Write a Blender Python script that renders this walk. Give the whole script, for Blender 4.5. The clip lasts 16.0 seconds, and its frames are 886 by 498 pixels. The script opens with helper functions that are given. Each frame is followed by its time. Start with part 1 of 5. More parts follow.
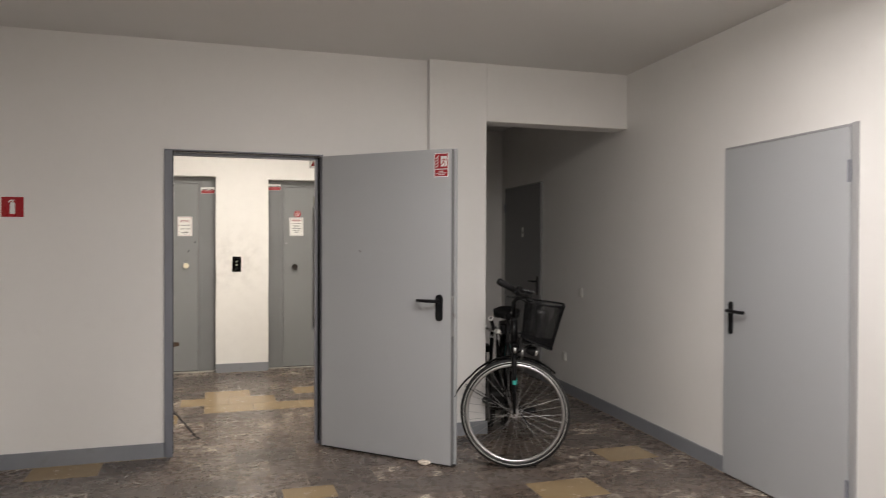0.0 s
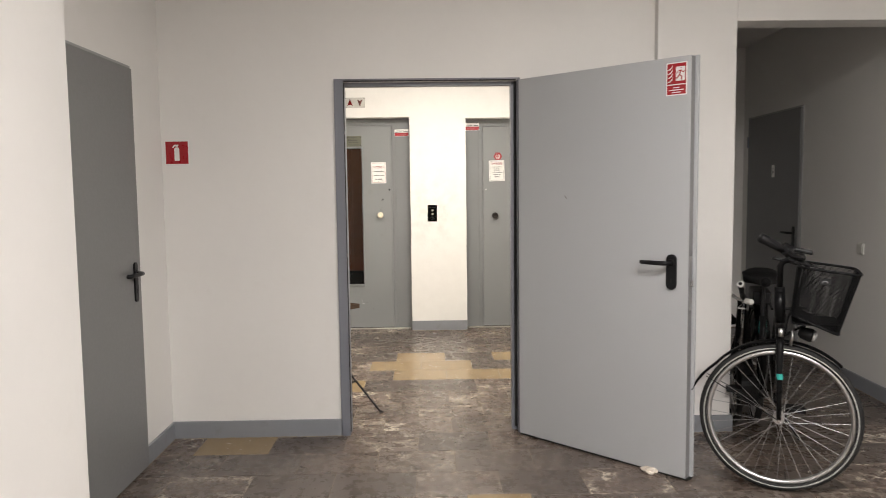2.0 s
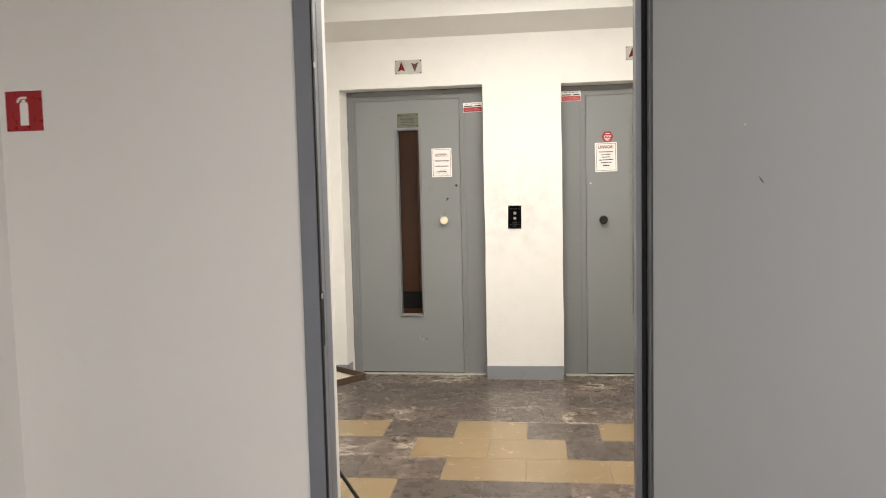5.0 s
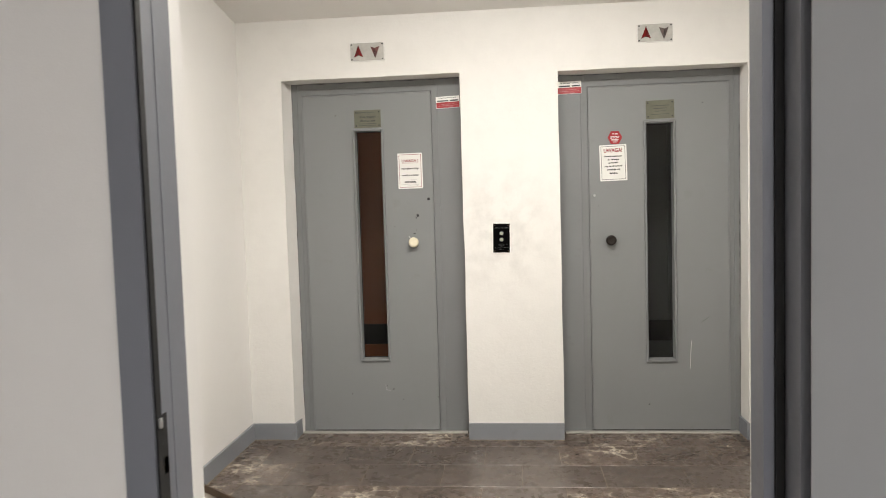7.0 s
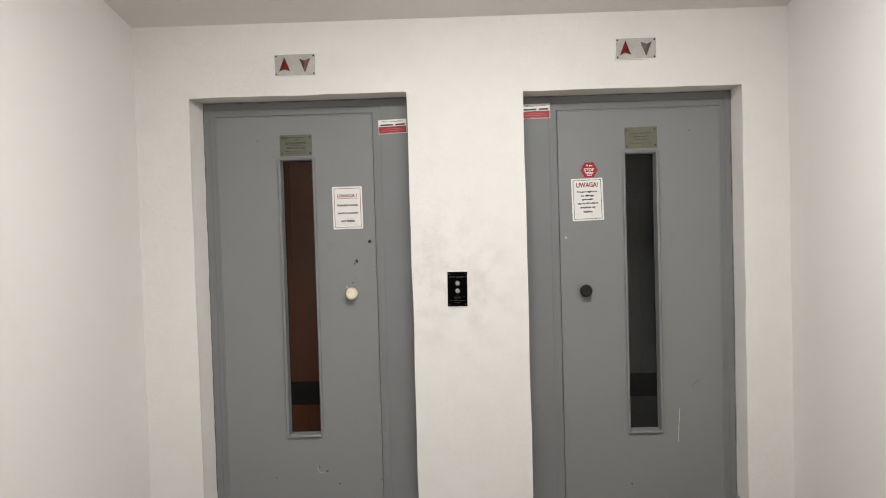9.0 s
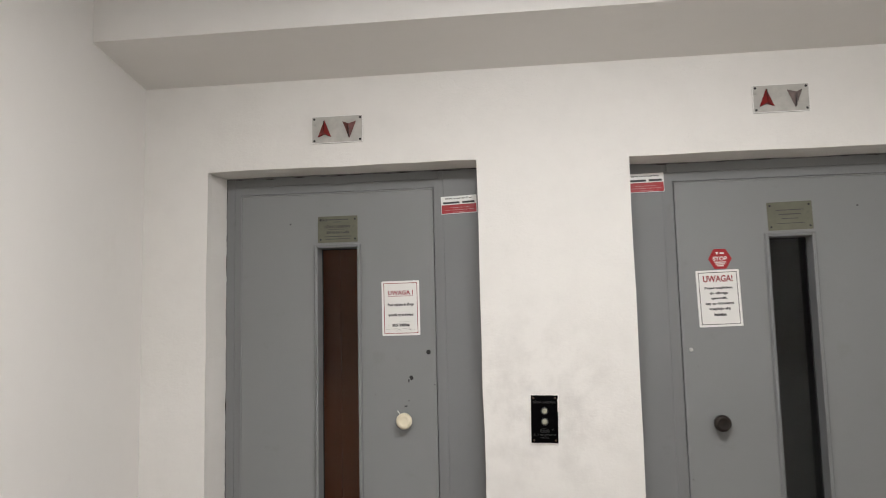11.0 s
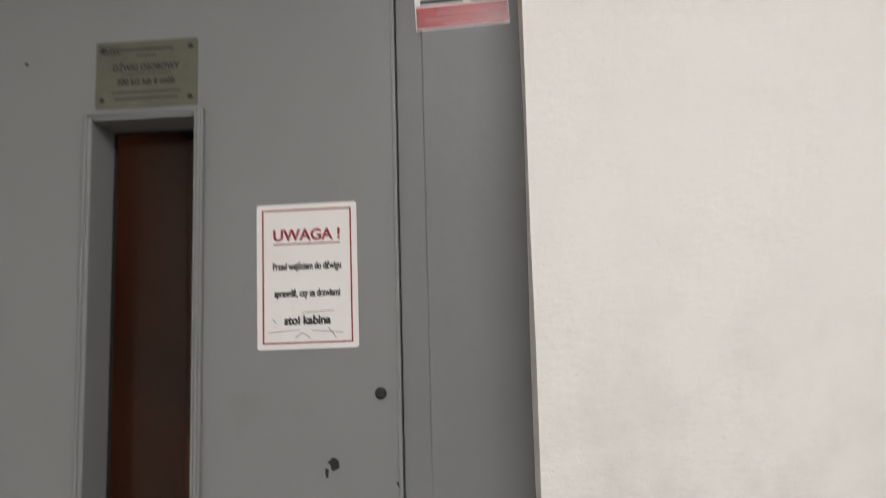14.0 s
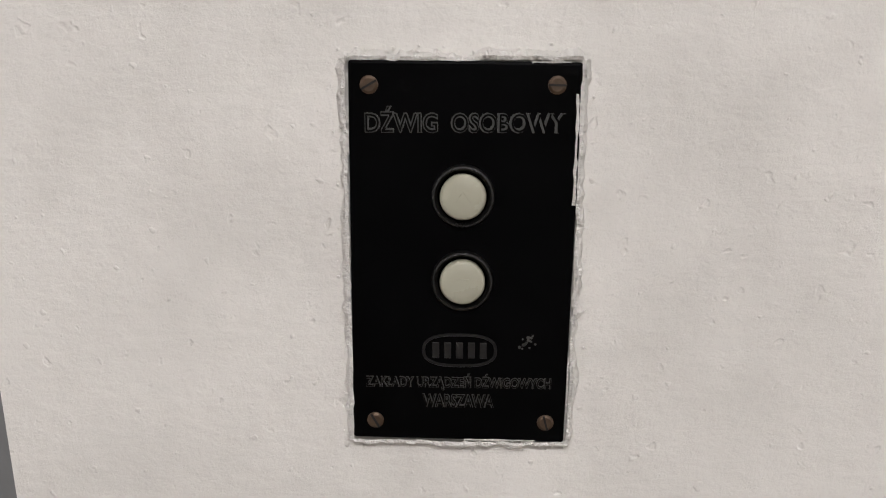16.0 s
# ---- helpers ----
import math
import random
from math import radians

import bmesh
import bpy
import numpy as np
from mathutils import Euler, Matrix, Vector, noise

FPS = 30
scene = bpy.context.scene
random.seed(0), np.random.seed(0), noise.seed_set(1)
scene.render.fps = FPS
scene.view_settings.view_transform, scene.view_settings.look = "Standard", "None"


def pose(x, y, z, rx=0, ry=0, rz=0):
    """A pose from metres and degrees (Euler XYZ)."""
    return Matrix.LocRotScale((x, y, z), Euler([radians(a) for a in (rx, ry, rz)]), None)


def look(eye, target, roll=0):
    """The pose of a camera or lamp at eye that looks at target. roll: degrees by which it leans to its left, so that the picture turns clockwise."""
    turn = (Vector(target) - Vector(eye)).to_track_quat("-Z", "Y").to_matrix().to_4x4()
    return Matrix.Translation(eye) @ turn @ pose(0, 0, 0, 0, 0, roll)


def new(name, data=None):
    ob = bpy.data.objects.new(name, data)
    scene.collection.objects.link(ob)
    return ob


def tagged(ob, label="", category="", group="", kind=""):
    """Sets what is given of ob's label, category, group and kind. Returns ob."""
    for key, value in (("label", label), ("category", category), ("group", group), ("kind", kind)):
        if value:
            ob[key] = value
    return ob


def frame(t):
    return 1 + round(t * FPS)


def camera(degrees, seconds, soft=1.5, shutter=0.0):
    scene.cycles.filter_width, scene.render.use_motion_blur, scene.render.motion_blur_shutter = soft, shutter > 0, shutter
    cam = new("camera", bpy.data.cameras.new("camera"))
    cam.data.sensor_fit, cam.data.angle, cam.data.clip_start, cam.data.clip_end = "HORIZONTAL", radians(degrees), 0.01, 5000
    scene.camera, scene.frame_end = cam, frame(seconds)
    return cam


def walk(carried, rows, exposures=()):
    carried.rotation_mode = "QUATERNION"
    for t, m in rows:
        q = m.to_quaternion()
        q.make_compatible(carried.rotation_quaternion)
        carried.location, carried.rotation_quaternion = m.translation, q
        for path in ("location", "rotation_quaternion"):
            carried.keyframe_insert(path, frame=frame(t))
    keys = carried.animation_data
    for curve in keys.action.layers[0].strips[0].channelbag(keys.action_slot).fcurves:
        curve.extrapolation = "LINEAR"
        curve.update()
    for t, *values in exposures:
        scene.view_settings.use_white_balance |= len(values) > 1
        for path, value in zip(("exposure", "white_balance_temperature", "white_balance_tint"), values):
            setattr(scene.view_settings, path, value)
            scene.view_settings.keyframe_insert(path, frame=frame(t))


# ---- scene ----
cam = camera(62.3, 16.0, 0.95, 0.3)
PATH = [
    (0, (-0.242, -5.216, 1.45), (0.361, -3.31, 1.429), 0.2),
    (0.5, (-0.151, -5.003, 1.439), (0.234, -3.043, 1.35), -0.1),
    (1, (-0.017, -4.77, 1.439), (0.21, -2.787, 1.311), -0.4),
    (1.5, (0.0, -4.524, 1.423), (0.123, -2.534, 1.268), -0.6),
    (2, (-0.013, -4.214, 1.438), (0.025, -2.221, 1.273), -0.7),
    (2.5, (0.068, -3.886, 1.428), (0.037, -1.893, 1.266), -0.7),
    (3, (0.104, -3.578, 1.444), (0.013, -1.588, 1.272), -0.6),
    (3.5, (0.105, -3.245, 1.459), (-0.051, -1.26, 1.274), -0.7),
    (3.7, (0.096, -3.130, 1.458), (-0.076, -1.146, 1.267), -0.7),
    (5.8, (0.207, -1.727, 1.318), (-0.061, 0.251, 1.193), -1.6),
    (6, (0.197, -1.66, 1.346), (-0.061, 0.32, 1.216), -1.7),
    (6.5, (0.138, -1.363, 1.373), (-0.098, 0.619, 1.248), -1.7),
    (7, (0.086, -1.109, 1.397), (-0.102, 0.878, 1.275), -1.7),
    (7.5, (0.101, -0.849, 1.405), (-0.023, 1.144, 1.29), -1.7),
    (8, (0.053, -0.683, 1.427), (0.049, 1.313, 1.312), -1.6),
    (10.5, (0.0, 0.189, 1.537), (-0.167, 2.177, 1.671), -1.5),
    (11, (-0.013, 0.455, 1.537), (-0.243, 2.432, 1.741), -1.3),
    (11.5, (0.006, 0.785, 1.527), (-0.3, 2.74, 1.821), -1.1),
    (12, (-0.042, 1.101, 1.543), (-0.451, 3.02, 1.928), -0.8),
    (12.5, (-0.101, 1.395, 1.585), (-0.584, 3.284, 2.026), -0.7),
    (13, (-0.115, 1.702, 1.563), (-0.619, 3.574, 2.055), -0.5),
    (13.5, (-0.153, 1.968, 1.559), (-0.6, 3.871, 1.979), -0.9),
    (14, (-0.232, 2.243, 1.511), (-0.387, 4.223, 1.744), -1.6),
    (14.5, (-0.088, 2.506, 1.432), (-0.276, 4.497, 1.449), -1.3),
    (15, (0.005, 2.71, 1.342), (-0.115, 4.7, 1.175), -0.5),
    (15.5, (-0.007, 2.817, 1.288), (0.1, 4.774, 0.891), -0.1),
    (16, (0.029, 2.842, 1.267), (-0.043, 4.789, 0.818), -0.6),
]
EXPOSURE = [(0.0, -0.59, 6630, 12), (0.5, -0.42, 6630, 12), (1.5, -0.21, 6630, 11), (3.5, 0.0, 6600, 11), (6.0, -0.40, 6520, 9), (7.0, -0.39, 6370, 10), (8.2, -0.54, 6210, 11), (10.3, -0.83, 6110, 12), (12.5, -0.91, 6100, 12), (13.5, -0.99, 6110, 13), (14.5, -0.99, 6080, 13), (15.5, -1.11, 6080, 14), (16.0, -1.06, 6080, 14)]
walk(cam, [(t, look(eye, target, roll)) for t, eye, target, roll in PATH], EXPOSURE)

# ---- world and lamps ----
world = bpy.data.worlds.new("world")
scene.world = world
world.use_nodes = True
world.node_tree.nodes["Background"].inputs[0].default_value = (0.9, 0.95, 1.0, 1)
world.node_tree.nodes["Background"].inputs[1].default_value = 0.02


def area_lamp(name, place, sx, sy, power, colour):
    data = bpy.data.lights.new(name, "AREA")
    data.shape, data.size, data.size_y, data.energy, data.color = "RECTANGLE", sx, sy, power, colour
    ob = new(name, data)
    ob.location = place
    return ob


ROOM_LAMP = (1.12, -2.9, 2.66)
# unseen second source, added for more even light from behind
REAR_FILL = (0.8, -6.0, 2.66)
LOBBY_LAMP = (0.16, 1.44, 2.66)
area_lamp("lamp_room", ROOM_LAMP, 1.2, 0.22, 77, (1.0, 0.97, 0.952))
area_lamp("lamp_rear", REAR_FILL, 1.2, 0.22, 110, (1.0, 0.97, 0.952))
area_lamp("lamp_lobby", LOBBY_LAMP, 1.15, 0.3, 64, (1.0, 0.93, 0.81))


# ---- materials ----
def nodes_of(m):
    m.use_nodes = True
    t = m.node_tree
    return t, t.nodes, t.links, t.nodes["Principled BSDF"]


def noise_node(t, coord, scale, detail=4.0, rough=0.55, vec=None):
    n = t.nodes.new("ShaderNodeTexNoise")
    n.inputs["Scale"].default_value, n.inputs["Detail"].default_value, n.inputs["Roughness"].default_value = scale, detail, rough
    t.links.new(coord, n.inputs["Vector"])
    return n


def ramp(t, fac, stops):
    r = t.nodes.new("ShaderNodeValToRGB")
    e = r.color_ramp.elements
    while len(e) < len(stops):
        e.new(0.5)
    for el, (p, c) in zip(e, stops):
        el.position = p
        el.color = (*c, 1) if isinstance(c, tuple) else (c, c, c, 1)
    t.links.new(fac, r.inputs[0])
    return r


def mix(t, fac, a, b, kind="MIX"):
    n = t.nodes.new("ShaderNodeMix")
    n.data_type, n.blend_type = "RGBA", kind
    for sock, v in ((n.inputs[0], fac), (n.inputs[6], a), (n.inputs[7], b)):
        if hasattr(v, "is_linked"):
            t.links.new(v, sock)
        elif isinstance(v, tuple):
            sock.default_value = (*v, 1)
        else:
            sock.default_value = v
    return n.outputs[2]


def surface(name, base, rough=0.5, metal=0.0, vary=0.06, big=1.5, fine=40.0, bump=0.0, bump_scale=120.0, dirt=None, dirt_amount=0.0, dirt_scale=6.0, spec=0.5, coat=0.0):
    """Paint, plastic or metal: base colour with a broad and a fine variation, relief and stains."""
    m = bpy.data.materials.new(name)
    t, nodes, links, p = nodes_of(m)
    tc = nodes.new("ShaderNodeTexCoord").outputs["Object"]
    a = noise_node(t, tc, big)
    b = noise_node(t, tc, fine, 6.0, 0.65)
    dark = tuple(c * (1 - vary) for c in base)
    light = tuple(min(1, c * (1 + vary)) for c in base)
    col = mix(t, ramp(t, a.outputs[0], [(0.3, 0.0), (0.7, 1.0)]).outputs[0], dark, light)
    col = mix(t, 0.25, col, ramp(t, b.outputs[0], [(0.3, dark), (0.7, light)]).outputs[0])
    if dirt:
        d = noise_node(t, tc, dirt_scale, 8.0, 0.7)
        f = ramp(t, d.outputs[0], [(0.60, 0.0), (0.72, dirt_amount)])
        col = mix(t, f.outputs[0], col, dirt)
    links.new(col, p.inputs["Base Color"])
    rr = ramp(t, b.outputs[0], [(0.2, max(0.02, rough - 0.08)), (0.8, min(1.0, rough + 0.08))])
    links.new(rr.outputs[0], p.inputs["Roughness"])
    p.inputs["Metallic"].default_value = metal
    p.inputs["Specular IOR Level"].default_value = spec
    p.inputs["Coat Weight"].default_value = coat
    if bump:
        c = noise_node(t, tc, bump_scale, 5.0, 0.6)
        c2 = noise_node(t, tc, bump_scale * 0.12, 3.0, 0.5)
        add = nodes.new("ShaderNodeMath")
        add.operation = "MULTIPLY_ADD"
        add.inputs[1].default_value = 2.0
        links.new(c2.outputs[0], add.inputs[0]), links.new(c.outputs[0], add.inputs[2])
        bn = nodes.new("ShaderNodeBump")
        bn.inputs["Strength"].default_value, bn.inputs["Distance"].default_value = bump, 0.004
        links.new(add.outputs[0], bn.inputs["Height"]), links.new(bn.outputs[0], p.inputs["Normal"])
    return m


def tile_stone(name, dark, mid, vein, vein_amount, rough, spread):
    """Polished stone tile: mottled base, pale veins and patches; each piece takes its own cut of the pattern."""
    m = bpy.data.materials.new(name)
    t, nodes, links, p = nodes_of(m)
    tc = nodes.new("ShaderNodeTexCoord").outputs["Object"]
    info = nodes.new("ShaderNodeObjectInfo").outputs["Random"]
    off = nodes.new("ShaderNodeVectorMath")
    off.operation = "SCALE"
    off.inputs[0].default_value = (37.0, 71.0, 13.0)
    links.new(info, off.inputs["Scale"])
    shift = nodes.new("ShaderNodeVectorMath")
    links.new(tc, shift.inputs[0]), links.new(off.outputs[0], shift.inputs[1])
    v = shift.outputs[0]
    warp = noise_node(t, v, 7.0, 5.0, 0.65)
    w2 = nodes.new("ShaderNodeVectorMath")
    w2.operation = "MULTIPLY_ADD"
    w2.inputs[1].default_value = (0.22, 0.22, 0.22)
    links.new(warp.outputs["Color"], w2.inputs[0]), links.new(v, w2.inputs[2])
    drawn = nodes.new("ShaderNodeMapping")
    drawn.inputs["Scale"].default_value = (0.62, 1.25, 1.0)
    links.new(w2.outputs[0], drawn.inputs[0])
    vor = nodes.new("ShaderNodeTexVoronoi")
    vor.feature, vor.inputs["Scale"].default_value = "DISTANCE_TO_EDGE", 9.0
    links.new(drawn.outputs[0], vor.inputs["Vector"])
    line = ramp(t, vor.outputs["Distance"], [(0.0, 1.0), (0.03, 0.9), (0.065, 0.0)])
    # broken fragments with hairline seams between the main veins
    shard = nodes.new("ShaderNodeTexVoronoi")
    shard.feature, shard.inputs["Scale"].default_value = "DISTANCE_TO_EDGE", 30.0
    links.new(drawn.outputs[0], shard.inputs["Vector"])
    hair = ramp(t, shard.outputs["Distance"], [(0.0, 0.17), (0.07, 0.0)])
    tint = nodes.new("ShaderNodeTexVoronoi")
    tint.inputs["Scale"].default_value = 30.0
    links.new(drawn.outputs[0], tint.inputs["Vector"])
    where = noise_node(t, v, 5.0, 3.0, 0.6)
    gate = ramp(t, where.outputs[0], [(0.48, 0.0), (0.57, 1.0)])
    fleck = noise_node(t, w2.outputs[0], 16.0, 6.0, 0.7)
    patch = ramp(t, fleck.outputs[0], [(0.58, 0.0), (0.66, 0.7)])
    mul = nodes.new("ShaderNodeMath")
    mul.operation = "MULTIPLY"
    links.new(line.outputs[0], mul.inputs[0]), links.new(gate.outputs[0], mul.inputs[1])
    mx = nodes.new("ShaderNodeMath")
    mx.operation = "MAXIMUM"
    mul2 = nodes.new("ShaderNodeMath")
    mul2.operation = "MULTIPLY"
    links.new(patch.outputs[0], mul2.inputs[0]), links.new(gate.outputs[0], mul2.inputs[1])
    links.new(mul.outputs[0], mx.inputs[0]), links.new(mul2.outputs[0], mx.inputs[1])
    per = nodes.new("ShaderNodeMath")
    per.operation = "MULTIPLY"
    rnd = ramp(t, info, [(0.15, 0.14 * vein_amount), (0.5, 0.5 * vein_amount), (0.85, vein_amount)])
    links.new(mx.outputs[0], per.inputs[0]), links.new(rnd.outputs[0], per.inputs[1])
    mot = noise_node(t, w2.outputs[0], 9.0, 8.0, 0.7)
    col = mix(t, ramp(t, mot.outputs[0], [(0.3, 0.0), (0.7, 1.0)]).outputs[0], dark, mid)
    if vein_amount > 0.5:
        col = mix(t, hair.outputs[0], col, vein)
        col = mix(t, 0.5, col, ramp(t, tint.outputs["Color"], [(0.2, tuple(c * 0.75 for c in dark)), (0.8, tuple(c * 1.3 for c in mid))]).outputs[0])
    tone = ramp(t, info, [(0.0, 1.0 - spread), (1.0, 1.0 + spread)])
    col = mix(t, 1.0, col, tone.outputs[0], "MULTIPLY")
    col = mix(t, per.outputs[0], col, vein)
    links.new(col, p.inputs["Base Color"])
    wear = noise_node(t, v, 14.0, 6.0, 0.7)
    links.new(ramp(t, wear.outputs[0], [(0.25, rough - 0.07), (0.75, rough + 0.12)]).outputs[0], p.inputs["Roughness"])
    p.inputs["Specular IOR Level"].default_value = 0.5
    bn = nodes.new("ShaderNodeBump")
    bn.inputs["Strength"].default_value, bn.inputs["Distance"].default_value = 0.03, 0.002
    links.new(wear.outputs[0], bn.inputs["Height"]), links.new(bn.outputs[0], p.inputs["Normal"])
    return m


def wood_panel(name, dark, light):
    m = bpy.data.materials.new(name)
    t, nodes, links, p = nodes_of(m)
    tc = nodes.new("ShaderNodeTexCoord").outputs["Object"]
    mp = nodes.new("ShaderNodeMapping")
    mp.inputs["Scale"].default_value = (30, 30, 1.2)
    links.new(tc, mp.inputs[0])
    n = noise_node(t, mp.outputs[0], 2.0, 6.0, 0.6)
    links.new(mix(t, n.outputs[0], dark, light), p.inputs["Base Color"])
    p.inputs["Roughness"].default_value = 0.45
    return m


def rough_plaster(name, base, stain):
    """Thick brushed wall paint: horizontal strokes, grain, crumbs and pits, faint hand stains."""
    m = bpy.data.materials.new(name)
    t, nodes, links, p = nodes_of(m)
    tc = nodes.new("ShaderNodeTexCoord").outputs["Object"]
    a = noise_node(t, tc, 9.0, 6.0, 0.6)
    b = noise_node(t, tc, 34.0, 8.0, 0.75)
    # hands have greyed the paint around the call panel
    far = nodes.new("ShaderNodeVectorMath")
    far.operation = "DISTANCE"
    far.inputs[1].default_value = (1.70, 0.0, 1.24)
    links.new(tc, far.inputs[0])
    handled = ramp(t, far.outputs["Value"], [(0.06, 1.0), (0.42, 0.16)])
    smudge = nodes.new("ShaderNodeMath")
    smudge.operation = "MULTIPLY"
    links.new(ramp(t, a.outputs[0], [(0.43, 0.0), (0.70, 0.62)]).outputs[0], smudge.inputs[0]), links.new(handled.outputs[0], smudge.inputs[1])
    col = mix(t, smudge.outputs[0], base, stain)
    col = mix(t, ramp(t, b.outputs[0], [(0.66, 0.0), (0.76, 0.35)]).outputs[0], col, tuple(c * 0.7 for c in stain))
    links.new(col, p.inputs["Base Color"])
    p.inputs["Roughness"].default_value = 0.6
    p.inputs["Specular IOR Level"].default_value = 0.3
    mp = nodes.new("ShaderNodeMapping")
    mp.inputs["Scale"].default_value = (0.5, 1.0, 1.0)
    links.new(tc, mp.inputs[0])
    stroke = noise_node(t, mp.outputs[0], 150.0, 6.0, 0.6)
    swell = noise_node(t, tc, 38.0, 4.0, 0.55)
    grain = noise_node(t, tc, 620.0, 4.0, 0.7)
    crumb = noise_node(t, tc, 130.0, 2.0, 0.5)
    lump = ramp(t, crumb.outputs[0], [(0.68, 0.0), (0.74, 1.0)])
    pit = ramp(t, noise_node(t, tc, 95.0, 2.0, 0.5).outputs[0], [(0.28, 1.0), (0.33, 0.0)])
    total = None
    for node, k in ((stroke.outputs[0], 0.62), (swell.outputs[0], 1.25), (grain.outputs[0], 0.26), (lump.outputs[0], 0.32), (pit.outputs[0], -0.32)):
        s = nodes.new("ShaderNodeMath")
        s.operation = "MULTIPLY_ADD"
        s.inputs[1].default_value = k
        links.new(node, s.inputs[0])
        if total is None:
            s.inputs[2].default_value = 0.0
        else:
            links.new(total, s.inputs[2])
        total = s.outputs[0]
    bn = nodes.new("ShaderNodeBump")
    bn.inputs["Strength"].default_value, bn.inputs["Distance"].default_value = 0.78, 0.0018
    links.new(total, bn.inputs["Height"]), links.new(bn.outputs[0], p.inputs["Normal"])
    return m


def glass(name):
    m = bpy.data.materials.new(name)
    t, nodes, links, p = nodes_of(m)
    p.inputs["Transmission Weight"].default_value = 1.0
    p.inputs["Roughness"].default_value = 0.03
    p.inputs["IOR"].default_value = 1.22
    p.inputs["Base Color"].default_value = (0.92, 0.95, 0.93, 1)
    return m


def glow(name, colour, strength):
    m = bpy.data.materials.new(name)
    t, nodes, links, p = nodes_of(m)
    p.inputs["Base Color"].default_value = (0.9, 0.9, 0.88, 1)
    p.inputs["Emission Color"].default_value = (*colour, 1)
    p.inputs["Emission Strength"].default_value = strength
    return m


PLASTER = surface("white_plaster", (0.76, 0.745, 0.72), 0.62, vary=0.035, big=0.8, fine=18, bump=0.10, bump_scale=260, dirt=(0.66, 0.63, 0.59), dirt_amount=0.25, dirt_scale=3.0, spec=0.35)
LIFT_PLASTER = rough_plaster("brushed_wall_paint", (0.76, 0.745, 0.715), (0.52, 0.505, 0.48))
CEILING = surface("ceiling_plaster", (0.70, 0.69, 0.67), 0.8, vary=0.03, big=0.6, fine=12, bump=0.2, bump_scale=60)
SKIRT = surface("grey_skirting_paint", (0.225, 0.235, 0.255), 0.4, vary=0.06, big=3, fine=30, bump=0.15, bump_scale=50, dirt=(0.16, 0.15, 0.14), dirt_amount=0.35)
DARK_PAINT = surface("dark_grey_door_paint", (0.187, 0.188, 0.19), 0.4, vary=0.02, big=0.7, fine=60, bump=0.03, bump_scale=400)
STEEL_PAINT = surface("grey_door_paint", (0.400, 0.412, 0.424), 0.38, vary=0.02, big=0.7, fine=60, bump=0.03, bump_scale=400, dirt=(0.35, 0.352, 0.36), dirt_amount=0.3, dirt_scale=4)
FRAME_PAINT = surface("slate_frame_paint", (0.178, 0.186, 0.215), 0.42, vary=0.05, big=2, fine=50, bump=0.04, bump_scale=200)
LIFT_PAINT = surface("lift_door_gloss_paint", (0.220, 0.226, 0.230), 0.42, vary=0.035, big=1.2, fine=25, bump=0.10, bump_scale=55, dirt=(0.175, 0.175, 0.17), dirt_amount=0.35, dirt_scale=9, spec=0.3)
LIFT_TRIM = surface("lift_frame_gloss_paint", (0.192, 0.197, 0.202), 0.42, vary=0.05, big=2, fine=30, bump=0.14, bump_scale=50, dirt=(0.13, 0.13, 0.13), dirt_amount=0.4, dirt_scale=8, spec=0.3)
BLACK_PLASTIC = surface("black_plastic", (0.008, 0.008, 0.009), 0.42, vary=0.2, fine=80, spec=0.2)
GASKET = surface("black_rubber", (0.008, 0.008, 0.008), 0.8, vary=0.2)
CHROME = surface("chrome_metal", (0.62, 0.62, 0.62), 0.2, 1.0, vary=0.06, fine=60)
SPOKE = surface("dull_steel_spoke", (0.36, 0.36, 0.36), 0.45, 0.9, vary=0.15, fine=60)
ALLOY = surface("brushed_alloy", (0.50, 0.50, 0.50), 0.34, 1.0, vary=0.1, fine=60)
WORN_ALU = surface("worn_aluminium_plate", (0.44, 0.43, 0.40), 0.45, 0.2, vary=0.15, big=20, fine=90, dirt=(0.2, 0.2, 0.17), dirt_amount=0.6, dirt_scale=30)
NAMEPLATE = surface("tarnished_nameplate", (0.125, 0.125, 0.092), 0.4, 0.25, vary=0.2, big=15, fine=80, dirt=(0.10, 0.10, 0.08), dirt_amount=0.7, dirt_scale=25)
SIGN_RED = surface("sign_red", (0.33, 0.008, 0.014), 0.3, vary=0.05)
SIGN_WHITE = surface("sign_white", (0.78, 0.77, 0.75), 0.35, vary=0.02)
PAPER = surface("notice_white", (0.76, 0.75, 0.73), 0.45, vary=0.04, big=12, fine=60, dirt=(0.6, 0.57, 0.53), dirt_amount=0.4, dirt_scale=18)
INK = surface("black_ink", (0.02, 0.02, 0.022), 0.5, vary=0.1)
INK_RED = surface("red_ink", (0.25, 0.012, 0.022), 0.5, vary=0.1)
ARROW_DULL = surface("arrow_dull_red_plastic", (0.13, 0.045, 0.04), 0.3, vary=0.5, big=45)
ARROW_RED = surface("arrow_red_plastic", (0.17, 0.008, 0.009), 0.22, vary=0.15, big=30)
ARROW_GREY = surface("arrow_faded_plastic", (0.13, 0.10, 0.095), 0.3, vary=0.35, big=35)
PANEL_BLACK = surface("black_bakelite", (0.002, 0.002, 0.0022), 0.22, vary=0.3, big=30, fine=90, dirt=(0.012, 0.012, 0.013), dirt_amount=0.4, dirt_scale=28, spec=0.02)
LOGO_BLACK = surface("raised_mark_black", (0.008, 0.008, 0.0078), 0.36, vary=0.3, big=200, fine=400)
